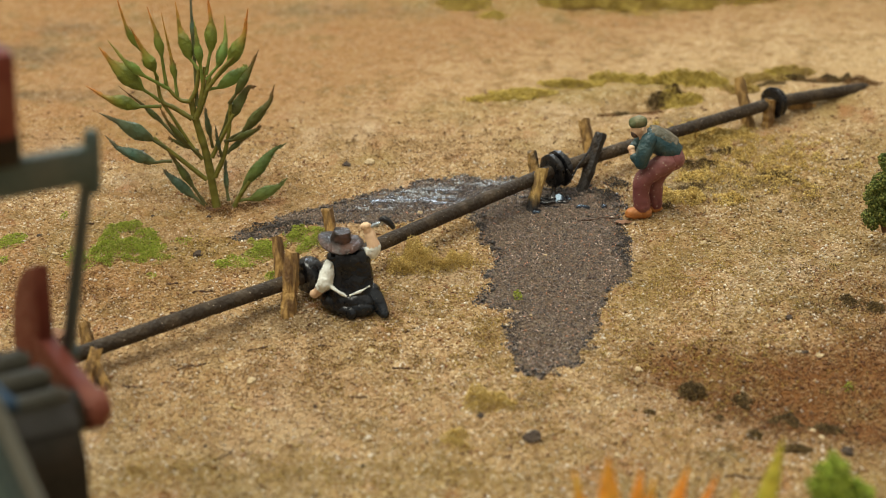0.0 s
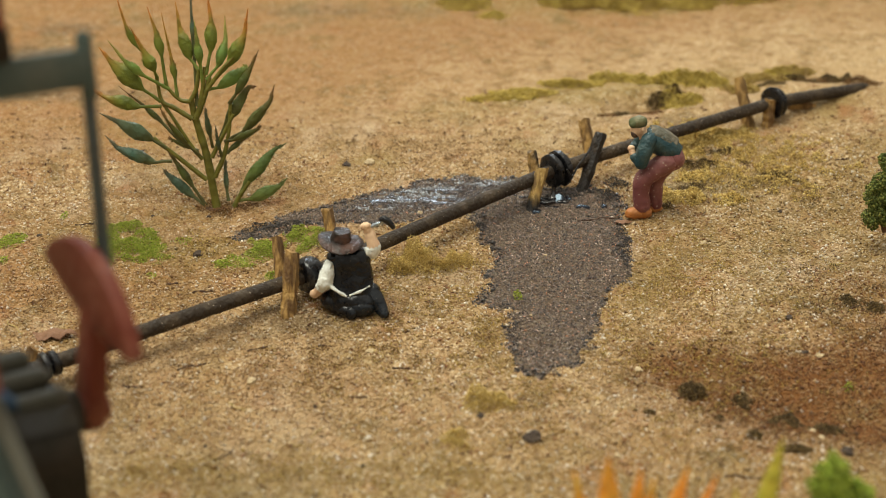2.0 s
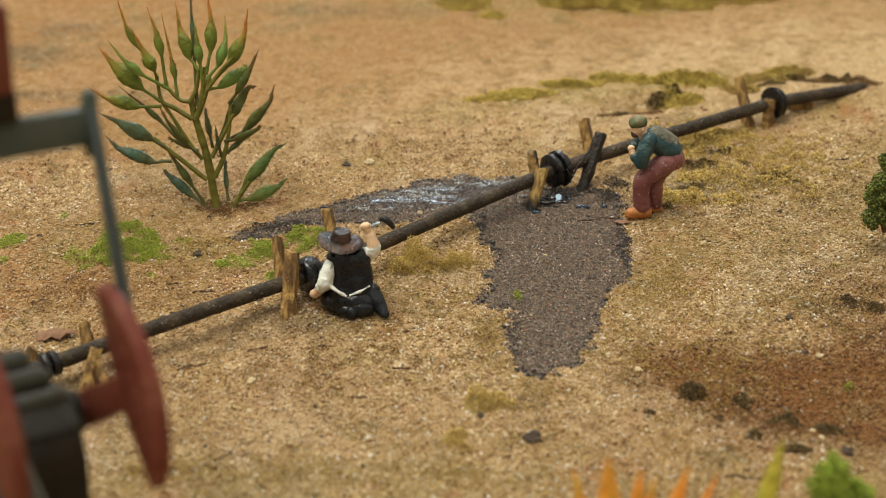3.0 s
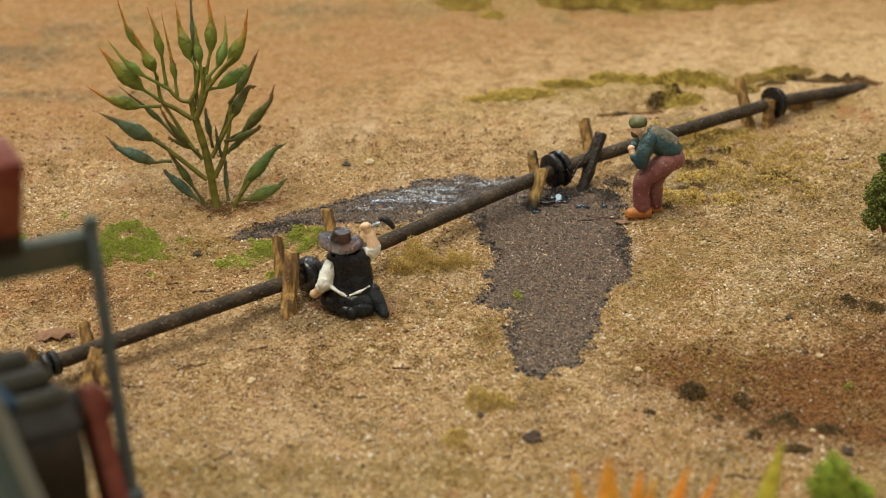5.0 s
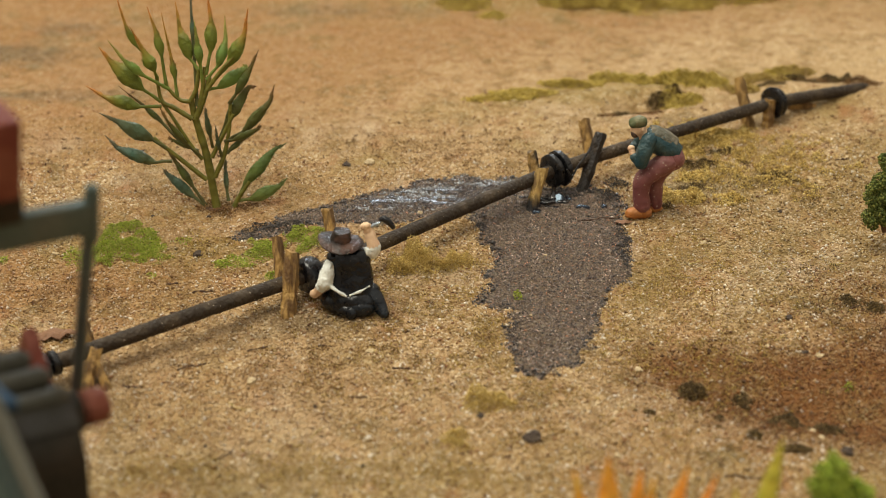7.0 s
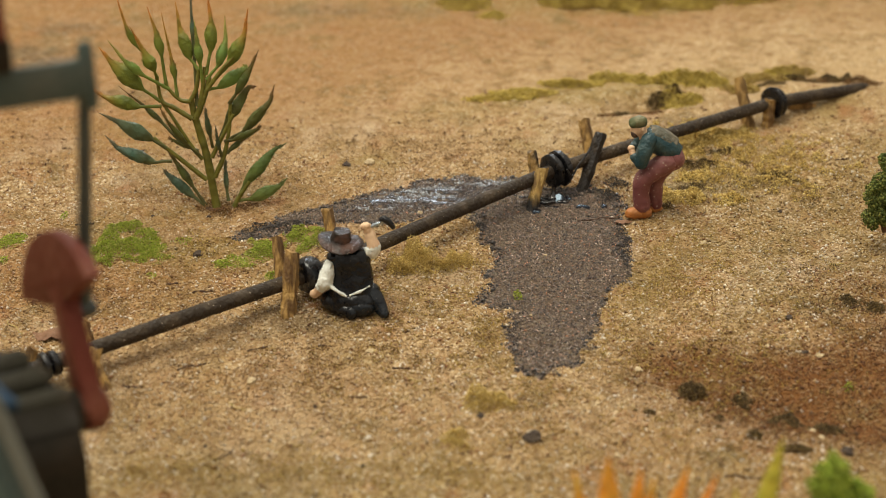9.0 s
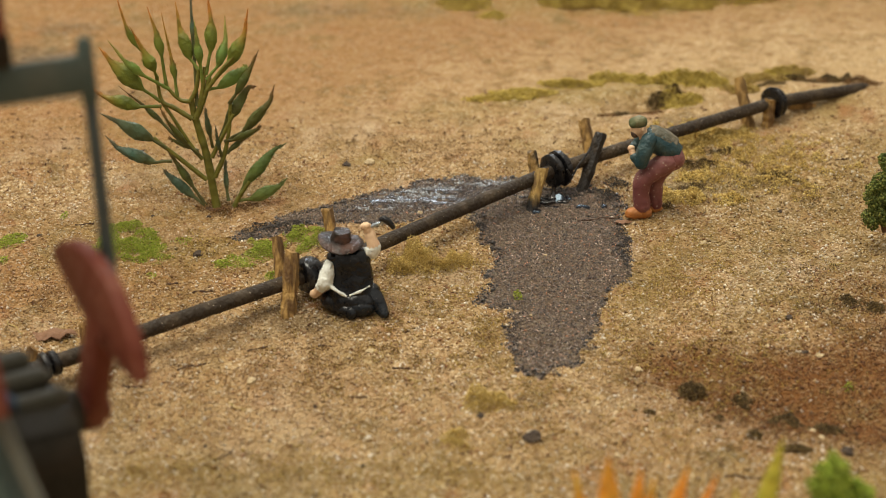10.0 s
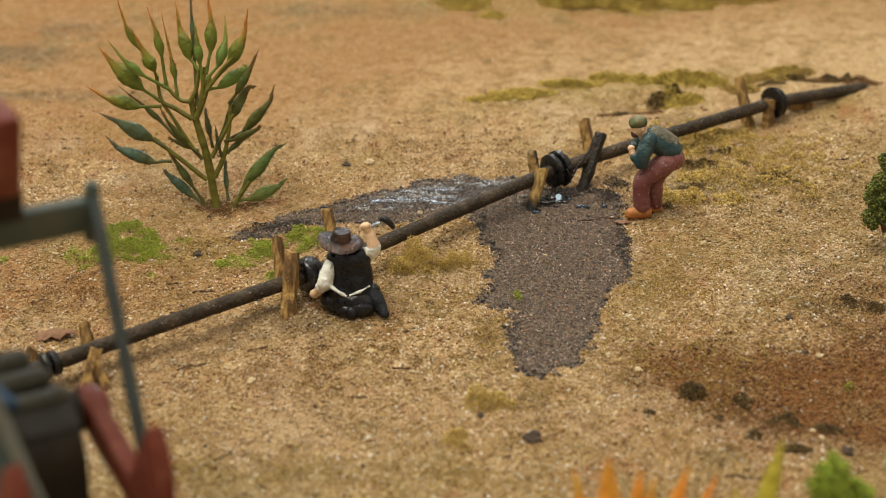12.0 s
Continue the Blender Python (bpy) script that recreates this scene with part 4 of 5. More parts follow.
def kneeling_workman():
    bm = bmesh.new()
    # 0 coat, 1 shirt, 2 flesh, 3 hat
    limb(bm, [(3.0, 0.2, 3.2), (4.0, -0.8, 1.9), (4.9, -1.8, 0.6)], [1.35, 1.2, 0.75], 0)
    limb(bm, [(-2.2, 2.8, 1.1), (-1.8, 0.0, 1.2), (0.2, -2.0, 0.9)], [1.4, 1.5, 1.1], 0)
    blob(bm, (-1.0, 0.9, 1.7), (3.4, 2.5, 1.8), 0, 3)
    blob(bm, (0.7, -0.5, 1.9), (3.4, 2.0, 2.0), 0, 3)
    blob(bm, (1.1, -1.6, 1.3), (2.5, 1.1, 1.35), 0, 3)          # boots under the coat
    line = smooth_line([(0.3, 0.2, 1.6), (0.25, 0.3, 3.8), (0.25, 0.6, 5.6), (0.0, 0.9, 7.4), (-0.2, 1.3, 8.8), (-0.4, 1.6, 9.7)], 18)
    sweep(bm, line, list(np.interp(np.linspace(0, 1, 18), [0, 0.2, 0.4, 0.6, 0.76, 0.86, 1], [3.6, 3.3, 2.9, 3.0, 2.95, 2.3, 0.8])), 22, 0, 0.64, (0, 1, 0))
    blob(bm, (-2.4, 0.8, 8.2), (1.0, 1.1, 0.95), 0)
    blob(bm, (2.1, 0.9, 8.4), (1.0, 1.1, 0.95), 0)
    blob(bm, (-0.7, 1.7, 10.1), (1.2, 1.25, 1.4), 2, 2)
    # waistband of the apron
    limb(bm, [(-2.7, -1.15, 4.6), (-1.6, -1.75, 4.0), (-0.5, -1.95, 3.35)], [0.22, 0.24, 0.16], 1, 8)
    limb(bm, [(0.1, -1.95, 3.5), (1.5, -1.8, 4.0), (2.8, -1.2, 4.6)], [0.13, 0.16, 0.11], 1, 8)
    # lowered arm
    limb(bm, [(-2.9, 0.3, 7.5), (-3.2, -0.4, 6.2), (-3.5, -0.6, 4.9)], [0.75, 1.1, 1.15], 1)
    limb(bm, [(-3.4, -0.6, 5.2), (-4.2, 0.1, 3.9)], [1.05, 0.85], 1)
    limb(bm, [(-4.2, 0.1, 3.8), (-5.0, 0.8, 2.7)], [0.75, 0.6], 2)
    blob(bm, (-5.2, 1.0, 2.6), (0.75, 0.6, 0.7), 2)
    # raised arm
    limb(bm, [(2.3, 0.9, 8.9), (3.2, 1.0, 9.0), (3.5, 1.1, 9.7)], [0.85, 1.05, 1.0], 1)
    limb(bm, [(3.4, 1.1, 9.9), (3.0, 1.2, 11.2), (2.6, 1.3, 12.3)], [1.0, 0.85, 0.72], 2)
    blob(bm, (2.35, 1.3, 12.75), (0.95, 0.8, 0.7), 2)
    for k in range(3):
        blob(bm, (1.8 + 0.45 * k, 0.75, 12.9 + 0.08 * k), (0.28, 0.3, 0.4), 2)
    # hat
    tilt = Matrix.Rotation(math.radians(9), 4, "X") @ Matrix.Rotation(math.radians(8), 4, "Y")
    hat = bmesh.new()
    rad = [(1.7, 0.30), (2.6, 0.2), (3.15, 0.02), (3.35, -0.15), (3.3, -0.3), (3.1, -0.42), (1.5, -0.1)]
    n = 26
    rings = []
    for r, z in rad:
        rings.append([hat.verts.new((r * math.cos(2 * math.pi * k / n), 0.95 * r * math.sin(2 * math.pi * k / n), z + 0.3 * (r / 3.3) ** 2 * math.cos(4 * math.pi * k / n))) for k in range(n)])
    for a, b in zip(rings, rings[1:]):
        for k in range(n):
            hat.faces.new((a[k], a[(k + 1) % n], b[(k + 1) % n], b[k]))
    hat.faces.new(rings[0]), hat.faces.new(rings[-1][::-1])
    sweep(hat, [(0, 0, 0.1), (0, 0, 0.75), (0, 0, 0.85), (0, 0.05, 1.4), (0, 0.05, 1.6), (0, 0.05, 1.42)], [1.55, 1.5, 1.38, 1.32, 1.15, 0.7], 20, 0)
    hat.transform(Matrix.Translation((-1.25, 0.9, 10.75)) @ tilt)
    me = bpy.data.meshes.new("hat_shape")
    hat.to_mesh(me)
    hat.free()
    before = set(bm.faces)
    bm.from_mesh(me)
    for f in bm.faces:
        if f not in before:
            f.material_index = 3
    roughen(bm, 0.17, 0.8, 3)
    ob = part("workman_figurine", bm, [M_COAT, M_SHIRT, M_FLESH, M_HAT])
    place(ob, -13.3, -18.5, float(height(-13.3, -20.0)) - 0.1, 0, 0, 0)
    return tagged(ob, "painted kneeling workman figurine in black coat and brimmed hat", "figurine")


def bending_workman():
    bm = bmesh.new()
    # 0 trousers, 1 shirt, 2 vest, 3 flesh, 4 cap, 5 shoes, 6 beard
    limb(bm, [(-0.2, -0.6, 2.0), (-0.5, -0.7, 4.4), (-0.1, -0.7, 6.6), (3.5, -0.3, 9.3)], [1.35, 1.3, 1.55, 1.85], 0, 12, 12)
    limb(bm, [(2.2, 1.4, 1.6), (1.9, 1.4, 4.8), (2.2, 1.3, 6.6), (4.2, 0.9, 9.4)], [1.05, 1.3, 1.5, 1.8], 0, 12, 12)
    blob(bm, (4.4, 0.2, 9.6), (1.9, 2.0, 1.95), 0, 3)
    blob(bm, (-1.1, -0.7, 0.85), (1.9, 1.0, 0.95), 5, 3)
    blob(bm, (0.2, -0.65, 1.0), (1.2, 1.0, 1.1), 5, 3)
    blob(bm, (-2.1, -0.75, 0.55), (0.85, 0.8, 0.5), 5, 2)
    blob(bm, (1.7, 1.4, 0.9), (1.7, 0.85, 0.75), 5, 2)
    line = smooth_line([(4.9, 0.3, 10.3), (3.0, 0.3, 11.7), (1.0, 0.25, 12.8), (-0.4, 0.2, 13.1)], 12)
    rad = list(np.interp(np.linspace(0, 1, 12), [0, 0.2, 0.6, 0.85, 1], [1.5, 1.9, 2.0, 1.7, 0.9]))
    sweep(bm, line, rad, 16, 1, 1.1, (0, 1, 0))
    sweep(bm, [p + Vector((0.22, 0.15, 0.3)) for p in line[1:-1]], [0.9] + [v * 0.98 for v in rad[2:-2]] + [1.0], 16, 2, 1.06, (0, 1, 0))
    # arms reach to the pipe
    limb(bm, [(0.3, -1.3, 13.0), (-0.5, -1.9, 11.0), (-0.8, -1.9, 9.5)], [1.3, 1.3, 1.05], 1)
    limb(bm, [(-0.9, -1.9, 9.5), (-1.9, -1.3, 10.3)], [0.95, 0.75], 1)
    limb(bm, [(-1.8, -1.3, 10.3), (-2.3, -1.0, 11.2)], [0.6, 0.5], 3)
    blob(bm, (-2.4, -0.9, 11.6), (0.55, 0.5, 0.6), 3)
    limb(bm, [(0.0, 1.8, 12.8), (-1.0, 2.4, 11.4), (-1.9, 2.0, 11.0)], [1.0, 0.9, 0.6], 1)
    # head
    limb(bm, [(-0.2, 0.2, 13.2), (-0.9, 0.15, 14.4)], [0.95, 0.85], 3)
    blob(bm, (-1.3, 0.1, 14.6), (1.2, 1.1, 1.3), 3, 3)
    blob(bm, (-2.35, 0.1, 14.4), (0.28, 0.3, 0.36), 3)
    blob(bm, (-1.85, 0.0, 13.75), (0.62, 0.78, 0.7), 6, 2)
    blob(bm, (-0.75, -0.95, 14.6), (0.28, 0.2, 0.36), 3)
    blob(bm, (-1.35, 0.1, 15.55), (1.55, 1.4, 1.05), 4, 3, Matrix.Rotation(math.radians(-12), 4, "Y"))
    blob(bm, (-2.3, 0.1, 15.15), (0.5, 1.0, 0.4), 4, 2)
    roughen(bm, 0.15, 0.9, 9)
    ob = part("workman_figurine", bm, [M_MAROON, M_TEAL, M_VEST, M_FLESH, M_CAP, M_SHOE, M_BEARD])
    place(ob, 31.9, 10.8, float(height(32.1, 10.1)) + 0.05, 0, 0, 0)
    return tagged(ob, "painted stooping workman figurine in maroon trousers and teal shirt", "figurine")


kneeling_workman()
bending_workman()


def hammer():
    p = thing("hammer", "small black-headed hammer held up by the kneeling figurine", "hammer", at=(-13.3, -18.5, float(height(-13.3, -20.0)) - 0.1))
    bm = bmesh.new()
    sweep(bm, [(2.4, 1.2, 12.45), (3.6, 1.1, 13.0), (4.9, 1.0, 13.6)], [0.28, 0.27, 0.3], 10)
    part("handle", bm, M_STEEL, p, "bright steel handle")
    bm = bmesh.new()
    sweep(bm, [(4.3, 1.0, 13.8), (4.8, 1.0, 14.0), (5.4, 1.0, 13.75), (6.0, 1.0, 13.1), (6.3, 1.0, 12.5)], [0.35, 0.5, 0.52, 0.42, 0.3], 10)
    part("hammer_head", bm, M_BLACK, p)


hammer()


# ---- plants ----
def leaf(p, name, pts, w, material, seed, slim):
    """A plump leaf that runs out into a thin thorn: stalk foot, middle of the leaf, tip."""
    rng = random.Random(seed)
    s, b, t = (Vector(q) for q in pts)
    d = (t - s).normalized()
    w *= 0.86 if slim else 0.92
    half = min((2.7 if slim else 1.75) * w + 0.35, 0.45 * (b - s).length + 0.3)
    n = 31
    line = smooth_line([s, s.lerp(b - d * half, 0.5), b - d * half, b, b + d * half, (b + d * half).lerp(t, 0.5), t], n)
    u = np.linspace(0, 6, n)
    prof = np.interp(u, [0, 1, 1.8, 2.25, 2.6, 2.9, 3.3, 3.7, 4.1, 5, 6], [0.32, 0.25, 0.25, 0.2 + 0.42 * w, 0.08 + 0.78 * w, 0.94 * w, 0.80 * w, 0.50 * w, 0.11 + 0.20 * w, 0.09 + 0.09 * w, 0.04])
    shade = np.interp(u, [0, 2, 3, 4, 5, 6], [0.25, 0.36, 0.56, 0.68, 0.82, 1.0])
    bm = bmesh.new()
    sweep(bm, line, list(prof), 10, 0, rng.uniform(0.5, 0.8), (rng.uniform(-0.5, 0.5), 1, rng.uniform(-0.3, 0.3)), 0.10, rng, list(shade))
    lay = bm.verts.layers.float["along"]
    for i in range(11, 26):
        e = (line[i + 1] - line[i - 1]).normalized()
        for side in (-1, 1):
            for q in range(3):
                out = (e.cross(Vector((rng.uniform(-0.4, 0.4), 1, rng.uniform(-0.3, 0.3)))).normalized() * side + Vector((0, rng.uniform(-0.8, 0.3), 0))).normalized()
                a = line[i] + out * prof[i] * 0.88 + e * rng.uniform(0, 0.3)
                tip = a + (out * 0.45 + e).normalized() * rng.uniform(0.22, 0.5)
                vs = [bm.verts.new(a + e * 0.09), bm.verts.new(a - e * 0.09), bm.verts.new(a + Vector((0, 0.08, 0))), bm.verts.new(tip)]
                for v in vs:
                    v[lay] = shade[i] + 0.08
                for f in ((0, 1, 3), (1, 2, 3), (2, 0, 3)):
                    bm.faces.new([vs[k] for k in f])
    return part(name, bm, material, p)


# leaves: kind, then stalk foot, middle and tip as (x, z), half width; stems: line of (x, z), radii
SPIKES = [("L", -8.1, 21.7, -9.1, 24.5, -11.7, 30.1, 1.36),
          ("L", -6.7, 20.4, -7.6, 27.1, -9.1, 32.7, 0.85),
          ("L", -5.1, 18.6, -5.6, 23.0, -7.1, 31.8, 0.64),
          ("L", -1.6, 23.0, -3.6, 26.9, -4.9, 33.4, 1.28),
          ("P", -1.0, 20.9, -1.3, 26.0, -1.7, 31.1, 0.85),
          ("L", -0.4, 22.1, 0.5, 28.2, 0.1, 35.0, 1.19),
          ("P", -0.4, 21.3, 2.1, 25.4, 2.7, 31.1, 1.02),
          ("L", 0.0, 20.4, 4.5, 26.0, 6.5, 32.5, 1.36),
          ("P", -0.8, 19.5, 3.6, 21.3, 5.1, 23.1, 1.36),
          ("B", -2.0, 17.0, -2.4, 29.5, -2.6, 35.5, 0.43),
          ("L", -9.1, 24.7, -11.8, 28.4, -13.7, 34.7, 0.68),
          ("L", -7.7, 17.8, -12.9, 22.1, -16.9, 26.5, 1.7),
          ("P", -6.3, 19.8, -11.5, 23.6, -15.0, 28.1, 0.85),
          ("L", -7.7, 17.0, -14.0, 17.4, -19.9, 19.9, 1.4),
          ("D", -4.4, 10.5, -9.5, 15.5, -14.8, 19.7, 0.62),
          ("B", -7.3, 10.1, -12.1, 13.1, -17.6, 16.0, 1.7),
          ("B", -6.5, 8.0, -12.3, 8.8, -17.2, 12.0, 1.36),
          ("B", -1.6, 0.6, -5.5, 3.7, -8.3, 6.4, 1.06),
          ("D", -1.4, 0.4, -4.9, 5.8, -7.6, 9.8, 0.82),
          ("D", -1.6, 8.4, -5.3, 13.1, -7.8, 17.8, 0.75),
          ("D", 0.0, 8.8, 4.2, 17.0, 7.4, 19.9, 1.22),
          ("D", 3.0, 17.4, 5.5, 21.3, 8.0, 26.1, 0.88),
          ("D", 2.0, 11.2, 7.3, 15.3, 10.2, 20.3, 1.16),
          ("D", 2.0, 11.2, 5.5, 12.5, 8.0, 14.1, 0.82),
          ("D", 2.4, 9.2, 3.8, 10.6, 5.9, 11.9, 0.54),
          ("E", 3.0, 0.4, 7.3, 6.7, 11.8, 10.6, 1.36),
          ("E", 3.6, 1.3, 8.1, 2.6, 11.8, 5.0, 1.28),
          ("B", 2.2, 1.3, 1.9, 4.9, 1.9, 8.2, 0.51),
          ("B", 0.1, 10.3, -0.2, 14.4, -0.4, 18.1, 0.64),
          ("B", 1.5, 8.8, 1.2, 11.4, 1.0, 14.5, 0.34),
          ("D", -2.2, 9.7, -4.9, 11.0, -6.8, 12.1, 0.48)]
STEMS = [([(-1.6, 17.0), (-1.0, 20.0), (-0.6, 23.4)], 0.4, 0.28),
          ([(0.4, -0.4), (-0.2, 3.7), (-1.0, 9.2), (-2.4, 14.8), (-3.0, 17.9)], 0.75, 0.55),
          ([(-2.4, 14.8), (-1.3, 17.4), (-0.4, 19.8), (0.1, 21.7)], 0.5, 0.36),
          ([(-3.0, 17.9), (-2.0, 20.0), (-1.5, 23.1)], 0.4, 0.3),
          ([(-2.9, 15.0), (-5.7, 16.8), (-7.6, 17.9), (-8.2, 21.9)], 0.45, 0.3),
          ([(-3.0, 17.8), (-4.7, 18.1), (-6.4, 19.8), (-6.9, 20.9)], 0.36, 0.26),
          ([(-1.1, 4.9), (-4.4, 7.7), (-7.3, 10.1), (-9.3, 11.8)], 0.42, 0.3),
          ([(-1.6, 8.3), (-3.6, 11.0), (-6.1, 15.3), (-7.5, 17.4)], 0.36, 0.26),
          ([(0.2, 5.3), (1.8, 8.8), (2.8, 13.1), (3.2, 17.4)], 0.42, 0.28),
          ([(-0.1, 8.6), (1.6, 11.8), (3.6, 15.7)], 0.36, 0.28),
          ([(3.2, 0.0), (3.6, 1.3), (5.7, 4.5)], 0.4, 0.3),
          ([(-0.4, 19.6), (2.0, 22.8), (4.0, 24.9)], 0.34, 0.26)]


def spiky_plant():
    p = thing("spiky_plant", "green plastic desert plant with plump orange-tipped pointed leaves", "plant", at=(-36.8, 13.9, float(height(-36.8, 13.9)) - 0.2))
    rng = random.Random(5)
    for pts, r0, r1 in STEMS:
        bm = bmesh.new()
        line = smooth_line([(x, 0.12 * k, z) for k, (x, z) in enumerate(pts)], 14)
        sweep(bm, line, [r * rng.uniform(0.92, 1.1) for r in np.linspace(r0, r1, 14)], 10, along=[0.3] * 14, flat=0.9)
        part("stem", bm, M_STEM, p)
    kinds = {"L": M_LEAF, "P": M_LEAFPALE, "D": M_LEAFDARK, "B": M_LEAFBLUE, "E": M_LEAFBASE}
    for k, (kind, sx, sz, bx, bz, tx, tz, w) in enumerate(SPIKES):
        dy = rng.uniform(-3.0, 3.0)
        leaf(p, "leaf", ((sx, 0.1, sz), (bx, dy * 0.6, bz), (tx, dy, tz)), w, kinds[kind], 40 + k, kind in "BDE")
    bm = bmesh.new()
    for i in range(7):
        a = 2 * math.pi * i / 7
        blob(bm, (1.1 * math.cos(a), 0.9 * math.sin(a), 0.0), (0.9, 0.8, 0.45), 0, 1)
    part("root_collar", bm, M_TWIG, p, "brown glued root collar")


spiky_plant()


def blade_tuft(at, blades, label):
    p = thing("grass_tuft", label, "grass", at=at)
    for k, (x0, x1, h, w, green) in enumerate(blades):
        bm = bmesh.new()
        line = smooth_line([(x0, 0.3 * (k % 3), -1.0), ((x0 + x1) / 2 + 0.2, 0.3 * (k % 2), h * 0.5), (x1, 0.2 * k, h)], 9)
        sweep(bm, line, list(np.interp(np.linspace(0, 1, 9), [0, 0.3, 0.75, 1], [w * 0.6, w, w * 0.6, 0.05])), 8, 0, 0.35, (0.2, 1, 0), along=list(np.linspace(0.2, 1, 9)))
        part("blade", bm, M_BLADEGREEN if green else M_BLADE, p)


blade_tuft((17.5, -91.7, -4.9), [(-0.6, -1.1, 16.6, 1.74, 0), (0.9, 2.3, 15.1, 1.28, 0), (1.5, 3.7, 13.9, 1.05, 0), (2.6, 7.1, 15.0, 1.28, 0), (-2.0, -4.4, 14.5, 1.05, 0), (3.8, 10.2, 13.9, 0.81, 0)], "tuft of orange and yellow dry grass blades")
blade_tuft((30.9, -90.0, -6.0), [(-0.6, 3.2, 18.6, 1.41, 1), (-0.6, -1.2, 13.1, 0.94, 1)], "tuft of yellow-green grass blades")


def shrub(at, puffs, label, seed, material=None):
    """A foam shrub: twigs and many small crumbs round them."""
    p = thing("shrub", label, "shrub", at=at)
    rng = np.random.default_rng(seed)
    bm = bmesh.new()
    co, fs, n0 = [], [], 0
    for cx, cy, cz, r in puffs:
        sweep(bm, [(0, 0, -0.5), (cx * 0.5, cy * 0.5, cz * 0.55), (cx, cy, cz)], [0.35, 0.25, 0.12], 6)
        n = int(520 * r ** 1.6)
        d = rng.normal(size=(n, 3))
        d /= np.linalg.norm(d, axis=1)[:, None]
        q = d * r * (0.55 + 0.5 * rng.random((n, 1))) * (1 + 0.25 * np.sin(5 * d[:, :1] + 3 * d[:, 2:])) + (cx, cy, cz)
        v = OCT_V[None] * rng.uniform(0.10, 0.24, (n, 1, 1)) * (1 + rng.uniform(-0.5, 0.5, (n, 6, 3)))
        co.append((v + q[:, None, :]).reshape(-1, 3))
        fs.append((OCT_F[None] + (np.arange(n) * 6 + n0)[:, None, None]).reshape(-1, 3))
        n0 += n * 6
    part("twigs", bm, M_TWIG, p)
    crown = mesh_arrays("crown", np.concatenate(co), np.concatenate(fs), material or M_SHRUB, False)
    crown.parent = p


shrub((41.7, -85.3, -4.7), [(-0.9, 0, 9.2, 2.2), (-0.7, 0.3, 10.9, 1.8), (2.2, 0.4, 7.8, 1.8), (0.6, 0, 5.0, 2.2), (-1.3, 0.3, 4.0, 2.0)], "bright green rounded foam shrub", 3, M_SHRUBLIGHT)
shrub((67.6, -0.3, 3.4), [(-1.3, 0, 2.2, 1.9), (-1.0, 0.3, 5.0, 2.0), (0.2, 0, 8.0, 2.0), (0.5, 0.4, 11.0, 1.9), (0.8, 0, 13.0, 1.3), (2.6, 0.5, 5.0, 2.6), (3.0, 0.5, 10.0, 2.4), (-2.2, 0, 6.6, 1.0)], "dark green foam shrub with yellowish tips", 4)

# ---- scatter foam: turf and moss ----
clump("green_turf", [(-48.7, 0.5, 5.5, 6.8, 1.1), (-67.0, 2.3, 2.6, 2.9, 0.6), (-44.0, -1.5, 3.0, 3.5, 0.35)], M_TURF, "bright green foam turf patch on the sand", "turf", 95.0, 0.13, 0.12)
clump("green_turf", [(-22.8, 2.9, 5.2, 4.6, 1.2), (-27.8, 0.0, 3.2, 4.0, 0.8), (-30.6, -3.3, 2.8, 2.4, 0.4), (-33.5, -4.4, 1.6, 1.6, 0.4), (-25.2, -7.6, 2.0, 2.4, 0.5)], M_TURF, "sparse bright green foam turf by the spill", "turf", 95.0, 0.13, 0.14)
clump("green_turf", [(-40.7, 2.3, 1.8, 1.1, 0.3), (-54.7, -2.5, 3.4, 4.0, 0.3), (-43.4, -8.1, 1.0, 1.1, 0.3), (-60.4, 10.7, 0.7, 1.2, 0.4), (11.0, -14.3, 0.7, 1.3, 0.8), (54.0, -38.3, 0.7, 0.8, 0.4), (-66.9, -3.7, 0.9, 1.5, 0.4)], M_TURF, "scattered bright green foam crumbs", "turf", 34.0, 0.17)
clump("olive_moss", [(-3.6, -4.4, 4.2, 3.5, 3.4), (-6.4, -5.6, 2.2, 2.4, 2.8), (1.6, -4.7, 3.0, 2.2, 2.2)], M_TUFT, "olive-brown foam tuft beside the pipe", "moss", 80.0, 0.13)
clump("olive_moss", [(5.8, -42.0, 4.0, 2.9, 2.0), (1.5, -50.6, 3.0, 2.6, 1.5), (27.3, -53.3, 0.6, 0.9, 0.4)], M_TUFT, "low olive foam tufts on the sand", "moss", 60.0, 0.14)
clump("olive_moss", [(10.5, 57.0, 7.5, 1.6, 0.4), (14.3, 59.0, 7.3, 2.1, 0.5), (24.0, 62.9, 6.4, 2.3, 1.0), (33.8, 65.6, 6.4, 2.3, 1.1), (42.0, 62.9, 6.4, 3.7, 1.4), (49.4, 62.9, 4.2, 3.2, 1.2), (43.7, 55.7, 4.2, 3.2, 1.0), (64.1, 67.7, 3.2, 2.8, 1.0)], M_YELLOW, "yellowish moss along the bank", "moss", 60.0, 0.2)
clump("olive_moss", [(60.5, 64.5, 5.5, 2.4, 0.9), (66.5, 69.5, 5.0, 2.4, 1.0), (55.0, 58.5, 4.0, 2.4, 0.7)], M_MOSS, "olive-brown moss along the upper bank", "moss", 60.0, 0.2, 0.12)
clump("clods_and_hollow_shade", [(68.0, 64.8, 5.5, 1.6, 0.9), (74.5, 66.5, 4.0, 1.6, 0.9), (61.0, 60.5, 3.0, 1.0, 0.6)], M_BROWNMOSS, "dark crumbly earth beside the upper pipe end", "soil", 50.0, 0.2, 0.12)
